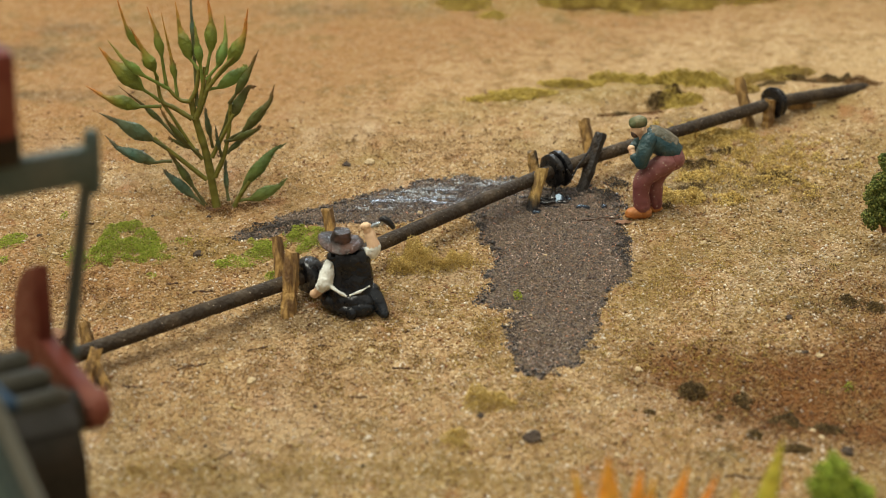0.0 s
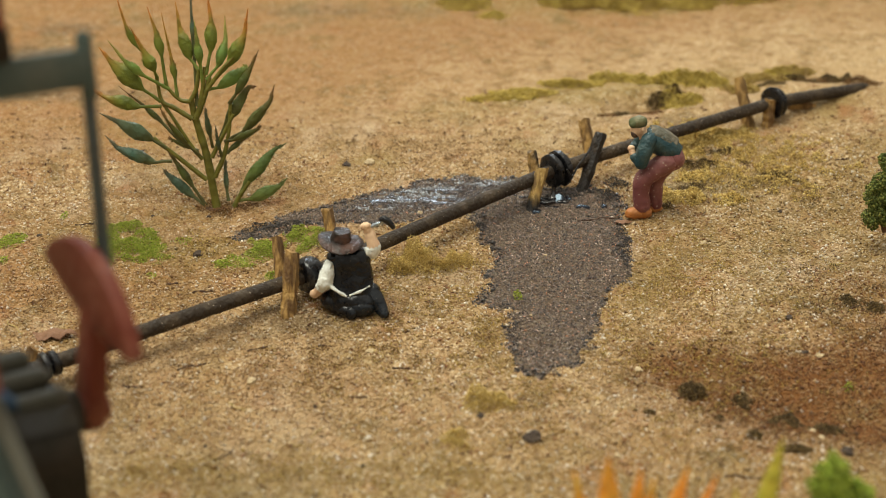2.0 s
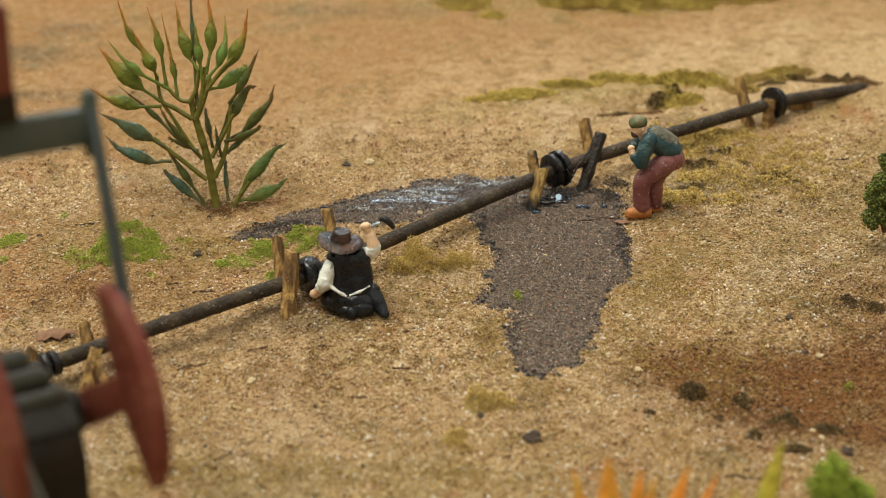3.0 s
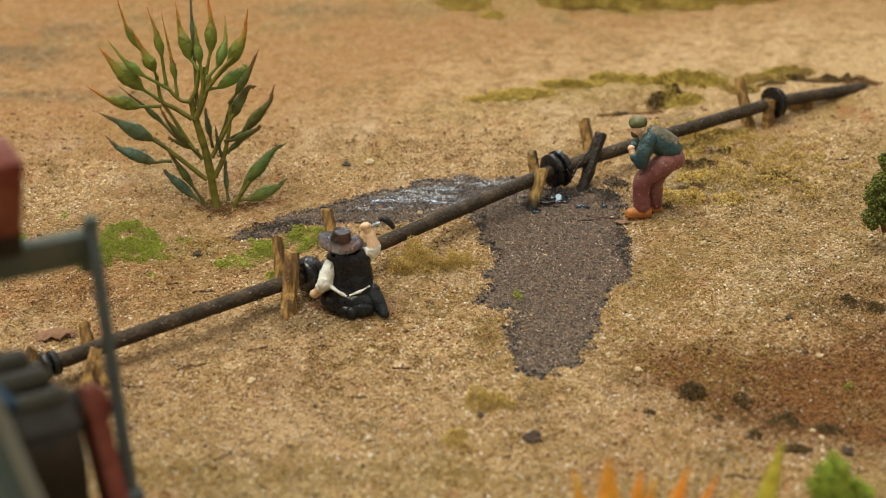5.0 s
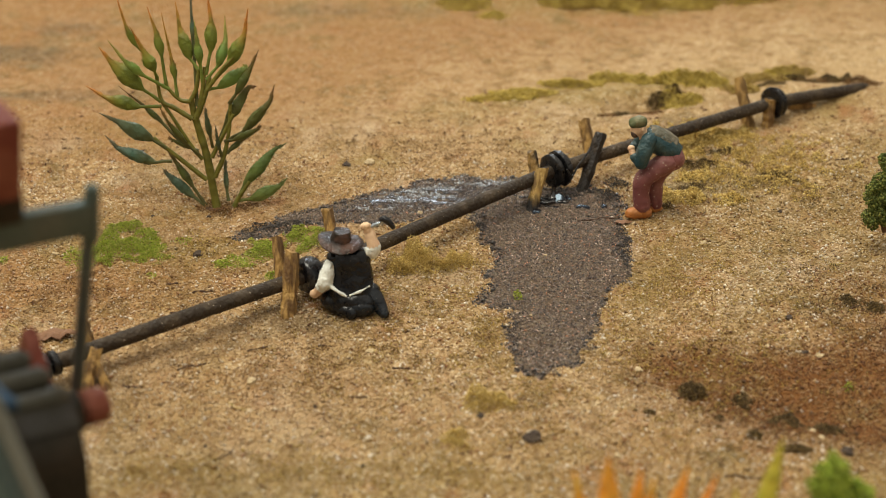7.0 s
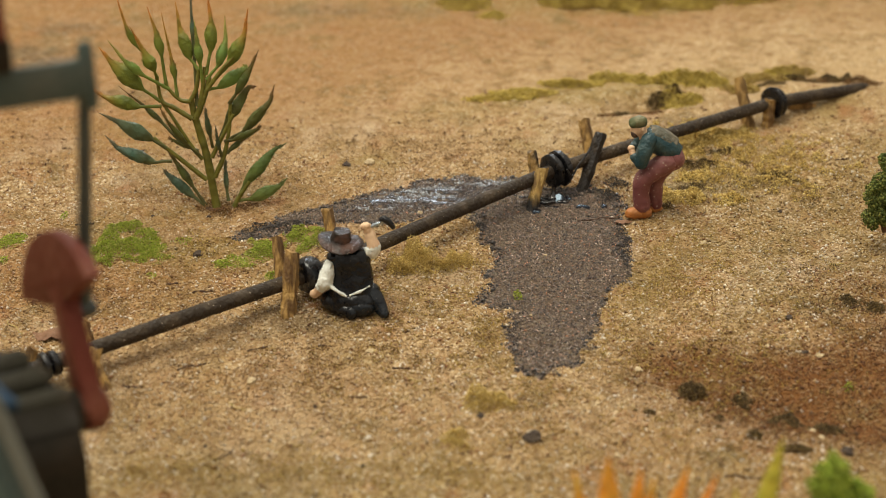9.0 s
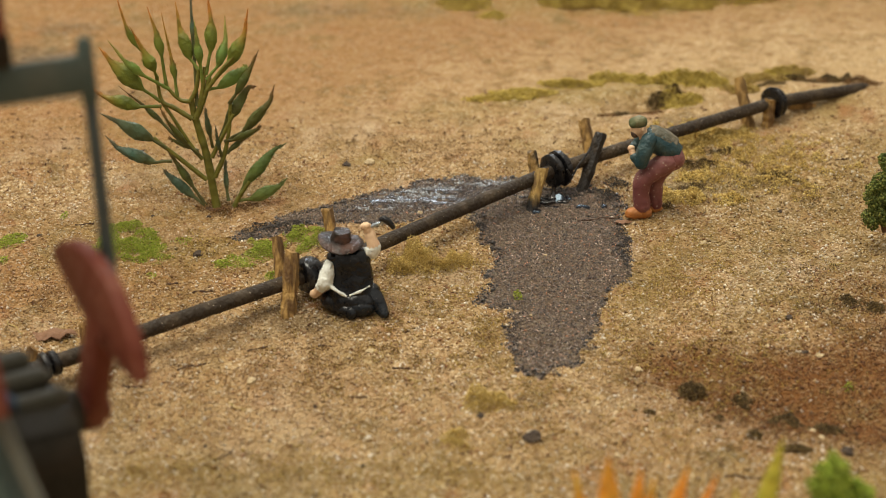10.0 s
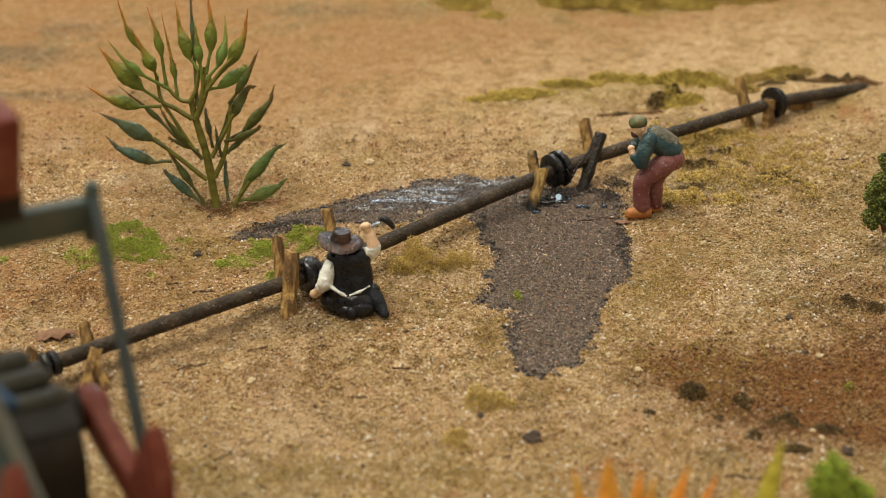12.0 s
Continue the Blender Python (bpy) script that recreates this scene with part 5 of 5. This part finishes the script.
clump("yellow_moss", [(26.8, 104.8, 7.1, 4.6, 1.8), (38.6, 104.1, 7.1, 4.6, 1.8), (51.8, 105.4, 7.1, 4.1, 1.6), (65.1, 106.8, 6.0, 2.6, 1.3), (4.3, 103.5, 5.9, 3.6, 1.0), (10.0, 97.7, 3.5, 2.5, 0.6)], M_YELLOW, "yellow moss bank along the far slope", "moss", 34.0, 0.22)
clump("brown_moss", [(43.4, 29.6, 3.8, 2.4, 1.1), (47.0, 34.4, 3.2, 2.0, 1.0), (35.5, 14.0, 2.6, 1.2, 0.7), (51.4, 29.5, 1.9, 1.3, 0.5), (40.7, 21.1, 2.8, 2.0, 0.6), (46.5, 16.1, 2.2, 1.6, 0.6), (55.4, 24.9, 2.8, 1.6, 0.5), (58.0, 23.6, 2.3, 1.4, 0.5), (38.3, 17.1, 1.8, 2.0, 0.5)], M_BROWNMOSS, "brown mossy scrub behind the stooping figurine", "moss", 45.0, 0.17)
clump("olive_moss", [(45.0, 38.4, 6.0, 3.4, 1.2), (50.2, 40.7, 4.0, 2.6, 0.9), (39.7, 17.1, 3.2, 2.8, 1.1), (46.6, 16.7, 3.0, 2.4, 1.0), (37.1, 18.1, 2.2, 3.0, 1.2), (42.5, 33.5, 3.5, 2.4, 1.0), (41.5, 25.0, 3.0, 2.0, 0.7)], M_TUFT, "olive foam scrub on the sand by the pipe", "moss", 60.0, 0.2)
clump("clods_and_hollow_shade", [(33.3, -37.6, 1.8, 2.0, 1.2), (40.3, -39.6, 1.8, 1.8, 1.3), (35.7, -44.8, 1.2, 1.9, 1.0), (26.3, -43.2, 1.5, 1.3, 0.9), (45.4, -44.1, 2.9, 1.9, 0.8), (49.4, -46.0, 2.9, 1.6, 0.9), (39.5, -48.5, 1.4, 1.3, 0.6), (58.9, -17.3, 2.5, 2.1, 0.8), (43.9, -52.1, 2.6, 0.9, 0.6), (62.1, -19.7, 1.3, 2.8, 0.8)], M_BROWNMOSS, "dark crumbly soil clods in the rut", "soil", 70.0, 0.17, 0.12)
# these two: dark crumbs stand in for the shade of the ledge's overhang
clump("clods_and_hollow_shade", [(36.7, 50.7, 4.2, 1.3, 0.5), (31.4, 52.2, 2.5, 1.0, 0.5), (29.8, 50.4, 2.1, 1.0, 0.4), (70.1, 65.6, 4.3, 1.6, 0.6), (78.0, 60.3, 3.8, 1.8, 1.0)], M_RUSTCRUMB, "dark washed-out earth under the ledge", "soil", 30.0, 0.2)
clump("clods_and_hollow_shade", [(34.5, 52.8, 3.8, 1.5, 0.6), (39.2, 56.2, 2.8, 1.9, 0.8), (30.6, 51.2, 2.6, 1.0, 0.5), (43.6, 58.4, 2.4, 1.6, 0.9)], M_BROWNMOSS, "dark hollow of crumbly earth below the mossy bank", "soil", 80.0, 0.18, 0.12)
clump("tar_crumbs", [(-25.4, 7.8, 4.9, 1.9, 0.5), (-29.7, 6.0, 2.1, 1.4, 0.4), (26.9, 18.1, 2.0, 2.8, 0.7), (28.1, 2.0, 1.2, 5.7, 0.4), (20.9, 18.1, 2.2, 1.6, 0.5), (28.8, 23.2, 2.4, 2.0, 0.6), (5.9, 7.5, 1.2, 1.9, 0.4)], M_TAR, "black tarry crumbs along the edge of the spill", "oil spill", 26.0, 0.17)
clump("plant_litter", [(-36.2, 12.8, 3.6, 3.2, 0.9), (-32.3, 13.9, 2.7, 2.0, 0.5)], M_RUSTCRUMB, "brown crumbs heaped round the plant foot", "soil", 26.0, 0.16)
clump("olive_scrub", [(52.4, 29.5, 19.2, 14.6, 0.7), (43.3, 40.7, 8.9, 6.5, 0.8)], M_TUFT, "patchy low olive scrub over the sand", "moss", 30.0, 0.18, 0.42)
clump("olive_scrub", [(-39.4, -0.7, 16.5, 7.5, 0.4), (-11.4, -56.8, 33.5, 6.1, 0.4), (17.5, -19.7, 45.4, 35.2, 0.3)], M_MOSS, "patchy low olive scrub by the turf", "moss", 18.0, 0.14, 0.52)
clump("brown_scrub", [(51.3, 23.2, 17.9, 16.3, 0.5), (56.4, -19.7, 9.7, 15.9, 0.5), (43.8, -44.8, 14.0, 9.6, 0.6)], M_BROWNMOSS, "patchy dark brown crumbs over the sand", "soil", 12.0, 0.14, 0.58)
clump("rusty_scrub", [(-40.6, -10.1, 18.5, 10.9, 0.4), (-17.5, -28.6, 31.3, 18.7, 0.3), (-2.4, 36.1, 25.5, 12.8, 0.3), (-55.9, -13.4, 13.3, 10.8, 0.4)], M_RUSTCRUMB, "patchy rust-brown crumbs over the sand", "soil", 16.0, 0.12, 0.64)


# ---- litter on the ground ----
def stone(x, y, r, material, label, seed):
    rng = random.Random(seed)
    bm = bmesh.new()
    bmesh.ops.create_icosphere(bm, subdivisions=2, radius=r)
    for v in bm.verts:
        v.co *= 1 + 0.45 * noise.noise(v.co * (1.1 / r) + Vector((seed, 0, 0))) + 0.3 * noise.noise(v.co * (2.9 / r) + Vector((seed, 5, 0)))
        v.co.z *= 0.7
        v.co.x *= 1.2
    ob = part("stone", bm, material, None, "", False)
    place(ob, x, y, float(height(x, y)) + r * 0.3, 0, 0, rng.uniform(0, 360))
    tagged(ob, label, "stone", "stones on the hillside")


def twig(x, y, length, turn, seed):
    rng = random.Random(seed)
    bm = bmesh.new()
    pts = []
    for i in range(6):
        u = (i / 5 - 0.5) * length
        a = math.radians(turn)
        gx, gy = x + u * math.cos(a), y + u * math.sin(a) + rng.uniform(-0.15, 0.15) * length * 0.3
        pts.append((gx - x, gy - y, float(height(gx, gy)) - float(height(x, y)) + 0.2))
    sweep(bm, smooth_line(pts, 11), [0.05 + 0.11 * rng.random() for _ in range(11)], 6, jag=0.35, rng=rng)
    ob = part("twig", bm, M_TWIG, None, "", False)
    place(ob, x, y, float(height(x, y)))
    tagged(ob, "short dark dry twig lying on the sand", "twig", "twigs on the hillside")


def dry_leaf(x, y, length, turn, seed):
    bm = bmesh.new()
    n = 10
    top, bot = [], []
    for i in range(n + 1):
        u = i / n
        w = 0.30 * length * math.sin(math.pi * u ** 0.8) * (1 + 0.55 * noise.noise(Vector((u * 6.5, seed, 2)))) + 0.03
        z = 0.10 * length * math.sin(math.pi * u) + 0.35 + 0.12 * length * noise.noise(Vector((u * 3.0, seed, 8)))
        top.append([bm.verts.new(((u - 0.5) * length, s * w, z - 0.35 * abs(s) * w + k)) for s in (-1, -0.45, 0, 0.45, 1) for k in (0.09,)])
        bot.append([bm.verts.new(((u - 0.5) * length, s * w, z - 0.35 * abs(s) * w)) for s in (-1, -0.45, 0, 0.45, 1)])
    for g in (top, bot):
        for a, b in zip(g, g[1:]):
            for k in range(4):
                bm.faces.new((a[k], a[k + 1], b[k + 1], b[k]))
    for a, b, c, d in zip(top, top[1:], bot, bot[1:]):
        bm.faces.new((a[0], b[0], d[0], c[0])), bm.faces.new((a[4], c[4], d[4], b[4]))
    ob = part("dry_leaf", bm, M_DRYLEAF)
    place(ob, x, y, float(height(x, y)) - 0.1, 0, 0, turn)
    tagged(ob, "curled reddish-brown dry leaf on the sand", "leaf")


stone(11.4, -49.5, 1.1, M_STONE, "rounded dark grey stone lying on the sand", 1)
stone(-12.5, 29.1, 0.8, M_PALESTONE, "pale tan pebble lying on the sand", 2)
stone(-16.3, 28.2, 0.7, M_STONE, "small dark pebble lying on the sand", 3)
stone(-37.5, -1.6, 0.75, M_STONE, "small dark pebble lying on the sand", 4)
stone(49.1, -22.1, 0.55, M_STONE, "small dark pebble lying on the sand", 5)
stone(51.0, -52.1, 0.7, M_STONE, "small dark pebble lying on the sand", 6)
stone(4.8, -45.0, 0.5, M_STONE, "small dark pebble lying on the sand", 7)
stone(-25.8, -35.9, 0.6, M_PALESTONE, "pale tan pebble lying on the sand", 8)
stone(-4.2, -2.5, 0.5, M_PALESTONE, "pale tan pebble lying on the sand", 9)
stone(40.3, 1.6, 0.45, M_PALESTONE, "pale tan pebble lying on the sand", 10)
stone(51.6, -31.4, 0.5, M_PALESTONE, "pale tan pebble lying on the sand", 11)
stone(-10.1, -28.2, 0.5, M_PALESTONE, "pale tan pebble lying on the sand", 12)
stone(26.7, -32.8, 0.55, M_PALESTONE, "pale tan pebble lying on the sand", 13)
stone(-37.3, 10.3, 0.30, M_STONE, "tiny dark pebble lying on the sand", 40)
stone(-49.4, 14.1, 0.30, M_PALESTONE, "tiny pale pebble lying on the sand", 41)
stone(47.8, -46.5, 0.37, M_PALESTONE, "tiny pale pebble lying on the sand", 42)
stone(-34.3, -27.8, 0.28, M_PALESTONE, "tiny pale pebble lying on the sand", 43)
stone(-46.2, 10.0, 0.26, M_STONE, "tiny dark pebble lying on the sand", 44)
stone(48.5, -48.4, 0.38, M_PALESTONE, "tiny pale pebble lying on the sand", 45)
stone(41.2, 1.5, 0.28, M_PALESTONE, "tiny pale pebble lying on the sand", 46)
stone(14.8, -41.9, 0.39, M_PALESTONE, "tiny pale pebble lying on the sand", 47)
stone(54.0, 12.0, 0.34, M_STONE, "tiny dark pebble lying on the sand", 48)
stone(21.3, -25.4, 0.26, M_PALESTONE, "tiny pale pebble lying on the sand", 49)
stone(-3.7, 11.7, 0.41, M_PALESTONE, "tiny pale pebble lying on the sand", 50)
stone(44.9, -28.6, 0.28, M_PALESTONE, "tiny pale pebble lying on the sand", 51)
stone(49.8, -30.5, 0.40, M_STONE, "tiny dark pebble lying on the sand", 52)
stone(43.2, -25.6, 0.30, M_PALESTONE, "tiny pale pebble lying on the sand", 53)
stone(12.6, -19.4, 0.25, M_PALESTONE, "tiny pale pebble lying on the sand", 54)
stone(-22.2, -47.3, 0.23, M_PALESTONE, "tiny pale pebble lying on the sand", 55)
stone(-54.5, -34.5, 0.28, M_STONE, "tiny dark pebble lying on the sand", 56)
stone(4.3, -22.7, 0.29, M_PALESTONE, "tiny pale pebble lying on the sand", 57)
stone(68.1, 1.3, 0.30, M_PALESTONE, "tiny pale pebble lying on the sand", 58)
stone(-35.6, -34.9, 0.28, M_PALESTONE, "tiny pale pebble lying on the sand", 59)
stone(-16.7, -43.0, 0.28, M_STONE, "tiny dark pebble lying on the sand", 60)
stone(6.5, -53.2, 0.24, M_PALESTONE, "tiny pale pebble lying on the sand", 61)
stone(-59.4, -1.8, 0.37, M_PALESTONE, "tiny pale pebble lying on the sand", 62)
stone(15.6, -2.6, 0.29, M_PALESTONE, "tiny pale pebble lying on the sand", 63)
stone(-40.7, -21.7, 0.23, M_STONE, "tiny dark pebble lying on the sand", 64)
stone(22.0, -52.7, 0.41, M_PALESTONE, "tiny pale pebble lying on the sand", 65)
stone(25.7, -56.6, 0.22, M_PALESTONE, "tiny pale pebble lying on the sand", 66)
stone(-23.1, -57.0, 0.38, M_PALESTONE, "tiny pale pebble lying on the sand", 67)
stone(-9.9, -55.6, 0.34, M_STONE, "tiny dark pebble lying on the sand", 68)
stone(42.2, -7.7, 0.26, M_PALESTONE, "tiny pale pebble lying on the sand", 69)
stone(-7.8, 7.0, 0.30, M_PALESTONE, "tiny pale pebble lying on the sand", 70)
stone(60.6, -11.0, 0.22, M_PALESTONE, "tiny pale pebble lying on the sand", 71)
stone(-62.9, 3.8, 0.38, M_STONE, "tiny dark pebble lying on the sand", 72)
stone(-18.2, -7.4, 0.24, M_PALESTONE, "tiny pale pebble lying on the sand", 73)
stone(61.4, -18.8, 0.26, M_PALESTONE, "tiny pale pebble lying on the sand", 74)
stone(-63.3, 15.3, 0.25, M_PALESTONE, "tiny pale pebble lying on the sand", 75)
stone(24.6, 5.7, 0.23, M_STONE, "tiny dark pebble lying on the sand", 76)
stone(-1.3, -3.7, 0.42, M_PALESTONE, "tiny pale pebble lying on the sand", 77)
stone(-46.6, -27.2, 0.37, M_PALESTONE, "tiny pale pebble lying on the sand", 78)
stone(-9.9, -58.3, 0.32, M_PALESTONE, "tiny pale pebble lying on the sand", 79)
stone(-33.0, -17.7, 0.23, M_STONE, "tiny dark pebble lying on the sand", 80)
stone(-10.6, -3.6, 0.40, M_PALESTONE, "tiny pale pebble lying on the sand", 81)
stone(41.2, -24.8, 0.23, M_PALESTONE, "tiny pale pebble lying on the sand", 82)
stone(-33.1, -3.1, 0.26, M_PALESTONE, "tiny pale pebble lying on the sand", 83)
stone(-30.1, -51.0, 0.25, M_STONE, "tiny dark pebble lying on the sand", 84)
stone(-49.6, -54.7, 0.33, M_PALESTONE, "tiny pale pebble lying on the sand", 85)
twig(-35.2, -13.0, 3.2, 10, 1)
twig(-40.2, -10.4, 1.8, 20, 2)
twig(-38.5, -18.9, 1.6, 0, 3)
twig(-27.6, -53.1, 2.6, 40, 4)
twig(-16.5, -26.8, 2.0, 0, 5)
twig(-5.7, -33.5, 2.4, 5, 6)
twig(-10.8, -40.7, 1.5, -5, 7)
twig(37.9, -57.9, 6.5, -14, 8)
twig(24.8, 9.7, 7.0, 12, 9)
twig(68.0, 30.6, 2.4, 10, 10)
twig(59.9, 23.6, 2.0, 0, 11)
twig(58.8, -19.7, 3.0, 40, 12)
twig(-25.8, -27.9, 3.0, 25, 13)
twig(-34.2, -32.8, 4.0, 20, 14)
twig(-41.4, -38.3, 2.6, 0, 15)
twig(-56.6, 7.5, 3, 0, 16)
dry_leaf(-54.5, -24.8, 6.6, -8, 1)
dry_leaf(28.6, 8.6, 2.8, 10, 4)


def wire_tie():
    bm = bmesh.new()
    line = smooth_line([(24.2, 21.2, 9.9), (23.3, 19.8, 9.0), (21.9, 18.7, 7.4), (21.0, 17.7, 6.2), (20.1, 17.1, 7.5)], 16)
    sweep(bm, line, [0.16] * 16, 6)
    ob = part("wire", bm, M_BLACK)
    tagged(ob, "thin dark wire tied from the flange to a post", "wire")


wire_tie()


def oil_drip():
    bm = bmesh.new()
    rng = random.Random(8)
    for k in range(16):
        blob(bm, (rng.uniform(-2.0, 2.0), rng.uniform(-1.6, 0.8), 0.1 + rng.uniform(0, 0.3)), (rng.uniform(0.4, 1.0), rng.uniform(0.35, 0.8), rng.uniform(0.12, 0.22)), 0, 2)
    sweep(bm, smooth_line([(0.2, 0.6, 2.2), (0.1, 0.4, 1.2), (0.0, 0.1, 0.2)], 6), [0.45, 0.3, 0.3, 0.35, 0.5, 0.8], 10)
    roughen(bm, 0.16, 1.1, 2)
    ob = part("oil_drip", bm, M_OIL)
    place(ob, 17.9, 16.7, float(height(17.9, 16.7)))
    tagged(ob, "glossy black crude oil dripping from the pipe joint", "oil")


oil_drip()


def oil_puddle(x, y, rx, ry, slope, seed, lift=0.42, side=0.0):
    """A small standing puddle with a rippled skin and a rounded rim."""
    bm = bmesh.new()
    rings, n = 9, 28
    grid = []
    for i in range(rings + 1):
        u = i / rings
        row = []
        for k in range(n):
            a = 2 * math.pi * k / n
            edge = 1 + 0.35 * noise.noise(Vector((2 * math.cos(a), 2 * math.sin(a), seed)))
            px, py = rx * u * edge * math.cos(a), ry * u * edge * math.sin(a)
            z = slope * py + side * px + 0.035 * noise.noise(Vector((px * 2.2, py * 2.2, seed))) - 0.55 * u ** 6
            row.append(bm.verts.new((px, py, z)))
        grid.append(row)
    for a, b in zip(grid, grid[1:]):
        for k in range(n):
            bm.faces.new((a[k], a[(k + 1) % n], b[(k + 1) % n], b[k]))
    bmesh.ops.remove_doubles(bm, verts=bm.verts, dist=0.001)
    ob = part("oil_puddle", bm, M_POOL)
    place(ob, x, y, float(height(x, y)) + lift)
    tagged(ob, "small glossy puddle of black oil on the gravel", "oil", "oil puddles by the joint")


for k, (x, y, rx, ry) in enumerate([(20.4, 17.4, 0.7, 1.0), (15.0, 12.6, 0.9, 0.8), (22.5, 13.6, 1.2, 0.4), (26.0, 14.6, 0.6, 0.5)]):
    oil_puddle(x, y, rx, ry, 0.09, 3.7 * k)
oil_puddle(18.6, 16.5, 1.15, 0.95, 0.84, 9.3, 0.65, 0.28)            # oil below the joint, added and tilted towards the lamp to show a glint


def oil_film(name, x0, x1, y0, y1, step, level, streak, label, material):
    """A thin glossy film of oil lying in broken streaks on the gravel."""
    xs, ys = np.arange(x0, x1, step), np.arange(y0, y1, step)
    X, Y = np.meshgrid(xs, ys)
    x, y = X.ravel(), Y.ravel()
    rip = lattice(x / 1.1, y / 0.7, 51) + 0.5 * lattice(x / 0.5, y / 0.4, 52)
    z = height(x, y) + 0.16 + 0.10 * rip
    wet = wet_mask(x, y) + streak * (lattice(x / 2.6, y / 0.6, 53) + 0.9 * lattice(x / 0.7, y / 0.35, 54)) - 3.0 * (oil_mask(x, y) < 0.75)
    w = len(xs)
    i = (np.arange(len(ys) - 1)[:, None] * w + np.arange(w - 1)[None, :]).ravel()
    i = i[(wet[i] > level) & (wet[i + w + 1] > level)]
    ob = mesh_arrays(name, np.stack([x, y, z], 1), np.stack([i, i + 1, i + w + 1, i + w], 1), material)
    bm = bmesh.new()
    bm.from_mesh(ob.data)
    bmesh.ops.delete(bm, geom=[v for v in bm.verts if not v.link_faces], context="VERTS")
    bmesh.ops.solidify(bm, geom=list(bm.faces), thickness=0.00012)
    bm.to_mesh(ob.data)
    bm.free()
    ob.data.shade_smooth()
    tagged(ob, label, "oil", kind="stuff")


oil_film("oil_film", -18, 16, 14, 31, 0.14, 0.70, 1.3, "broken grey-blue sheen of wet oil on the gravel", M_SHEEN)
oil_film("oil_film", 11, 34, 8, 22, 0.22, 0.55, 0.8, "shiny wet oil below the leaking joint", M_OIL)


def wood_scrap():
    rng = random.Random(3)
    bm = bmesh.new()
    sweep(bm, [(-2.6, 0, 0.4), (-1.2, 0.1, 0.55), (0.8, 0, 0.5), (2.6, -0.1, 0.45)], [0.5, 0.75, 0.7, 0.35], 7, jag=0.18, rng=rng)
    ob = part("wood_scrap", bm, M_WOOD, None, "", False)
    place(ob, 65.0, 51.2, float(height(65.0, 51.2)), 0, 0, 12)
    tagged(ob, "short splintered scrap of brown wood by the pipe", "wood scrap")


wood_scrap()


def straw(x, y, length, turn, seed):
    rng = random.Random(seed)
    a = math.radians(turn)
    pts = []
    for i in range(5):
        u = (i / 4 - 0.5) * length
        gx, gy = x + u * math.cos(a) - math.sin(a) * rng.uniform(-0.3, 0.3), y + u * math.sin(a) + math.cos(a) * rng.uniform(-0.3, 0.3)
        pts.append((gx - x, gy - y, float(height(gx, gy)) - float(height(x, y)) + 0.22))
    bm = bmesh.new()
    sweep(bm, smooth_line(pts, 12), [0.07] * 12, 5)
    ob = part("straw", bm, M_STRAW)
    place(ob, x, y, float(height(x, y)))
    tagged(ob, "thin yellow straw fibre lying on the sand", "straw", "straws on the hillside")


straw(-9.1, -28.9, 3.2, -50, 1)
straw(-60.6, -23.5, 4.0, -45, 2)
straw(-3.7, -36.3, 2.6, -30, 3)
straw(-47.3, -52.1, 3.0, 20, 4)
straw(41.5, -31.4, 2.4, -30, 5)
straw(46.9, -27.1, 2.0, 40, 6)
straw(4.3, -32.8, 2.2, 10, 7)
straw(-27.0, -42.2, 2.6, -20, 8)
straw(38.1, -5.1, 2.2, 30, 9)
straw(-16.2, -48.5, 2.6, 60, 10)
straw(25.8, -25.7, 2.0, -10, 11)
straw(59.5, -5.1, 2.4, 15, 12)


# ---- loose ground cover ----
scatter_grains()
scatter_oil()


def motions():
    turn_pump()


motions()
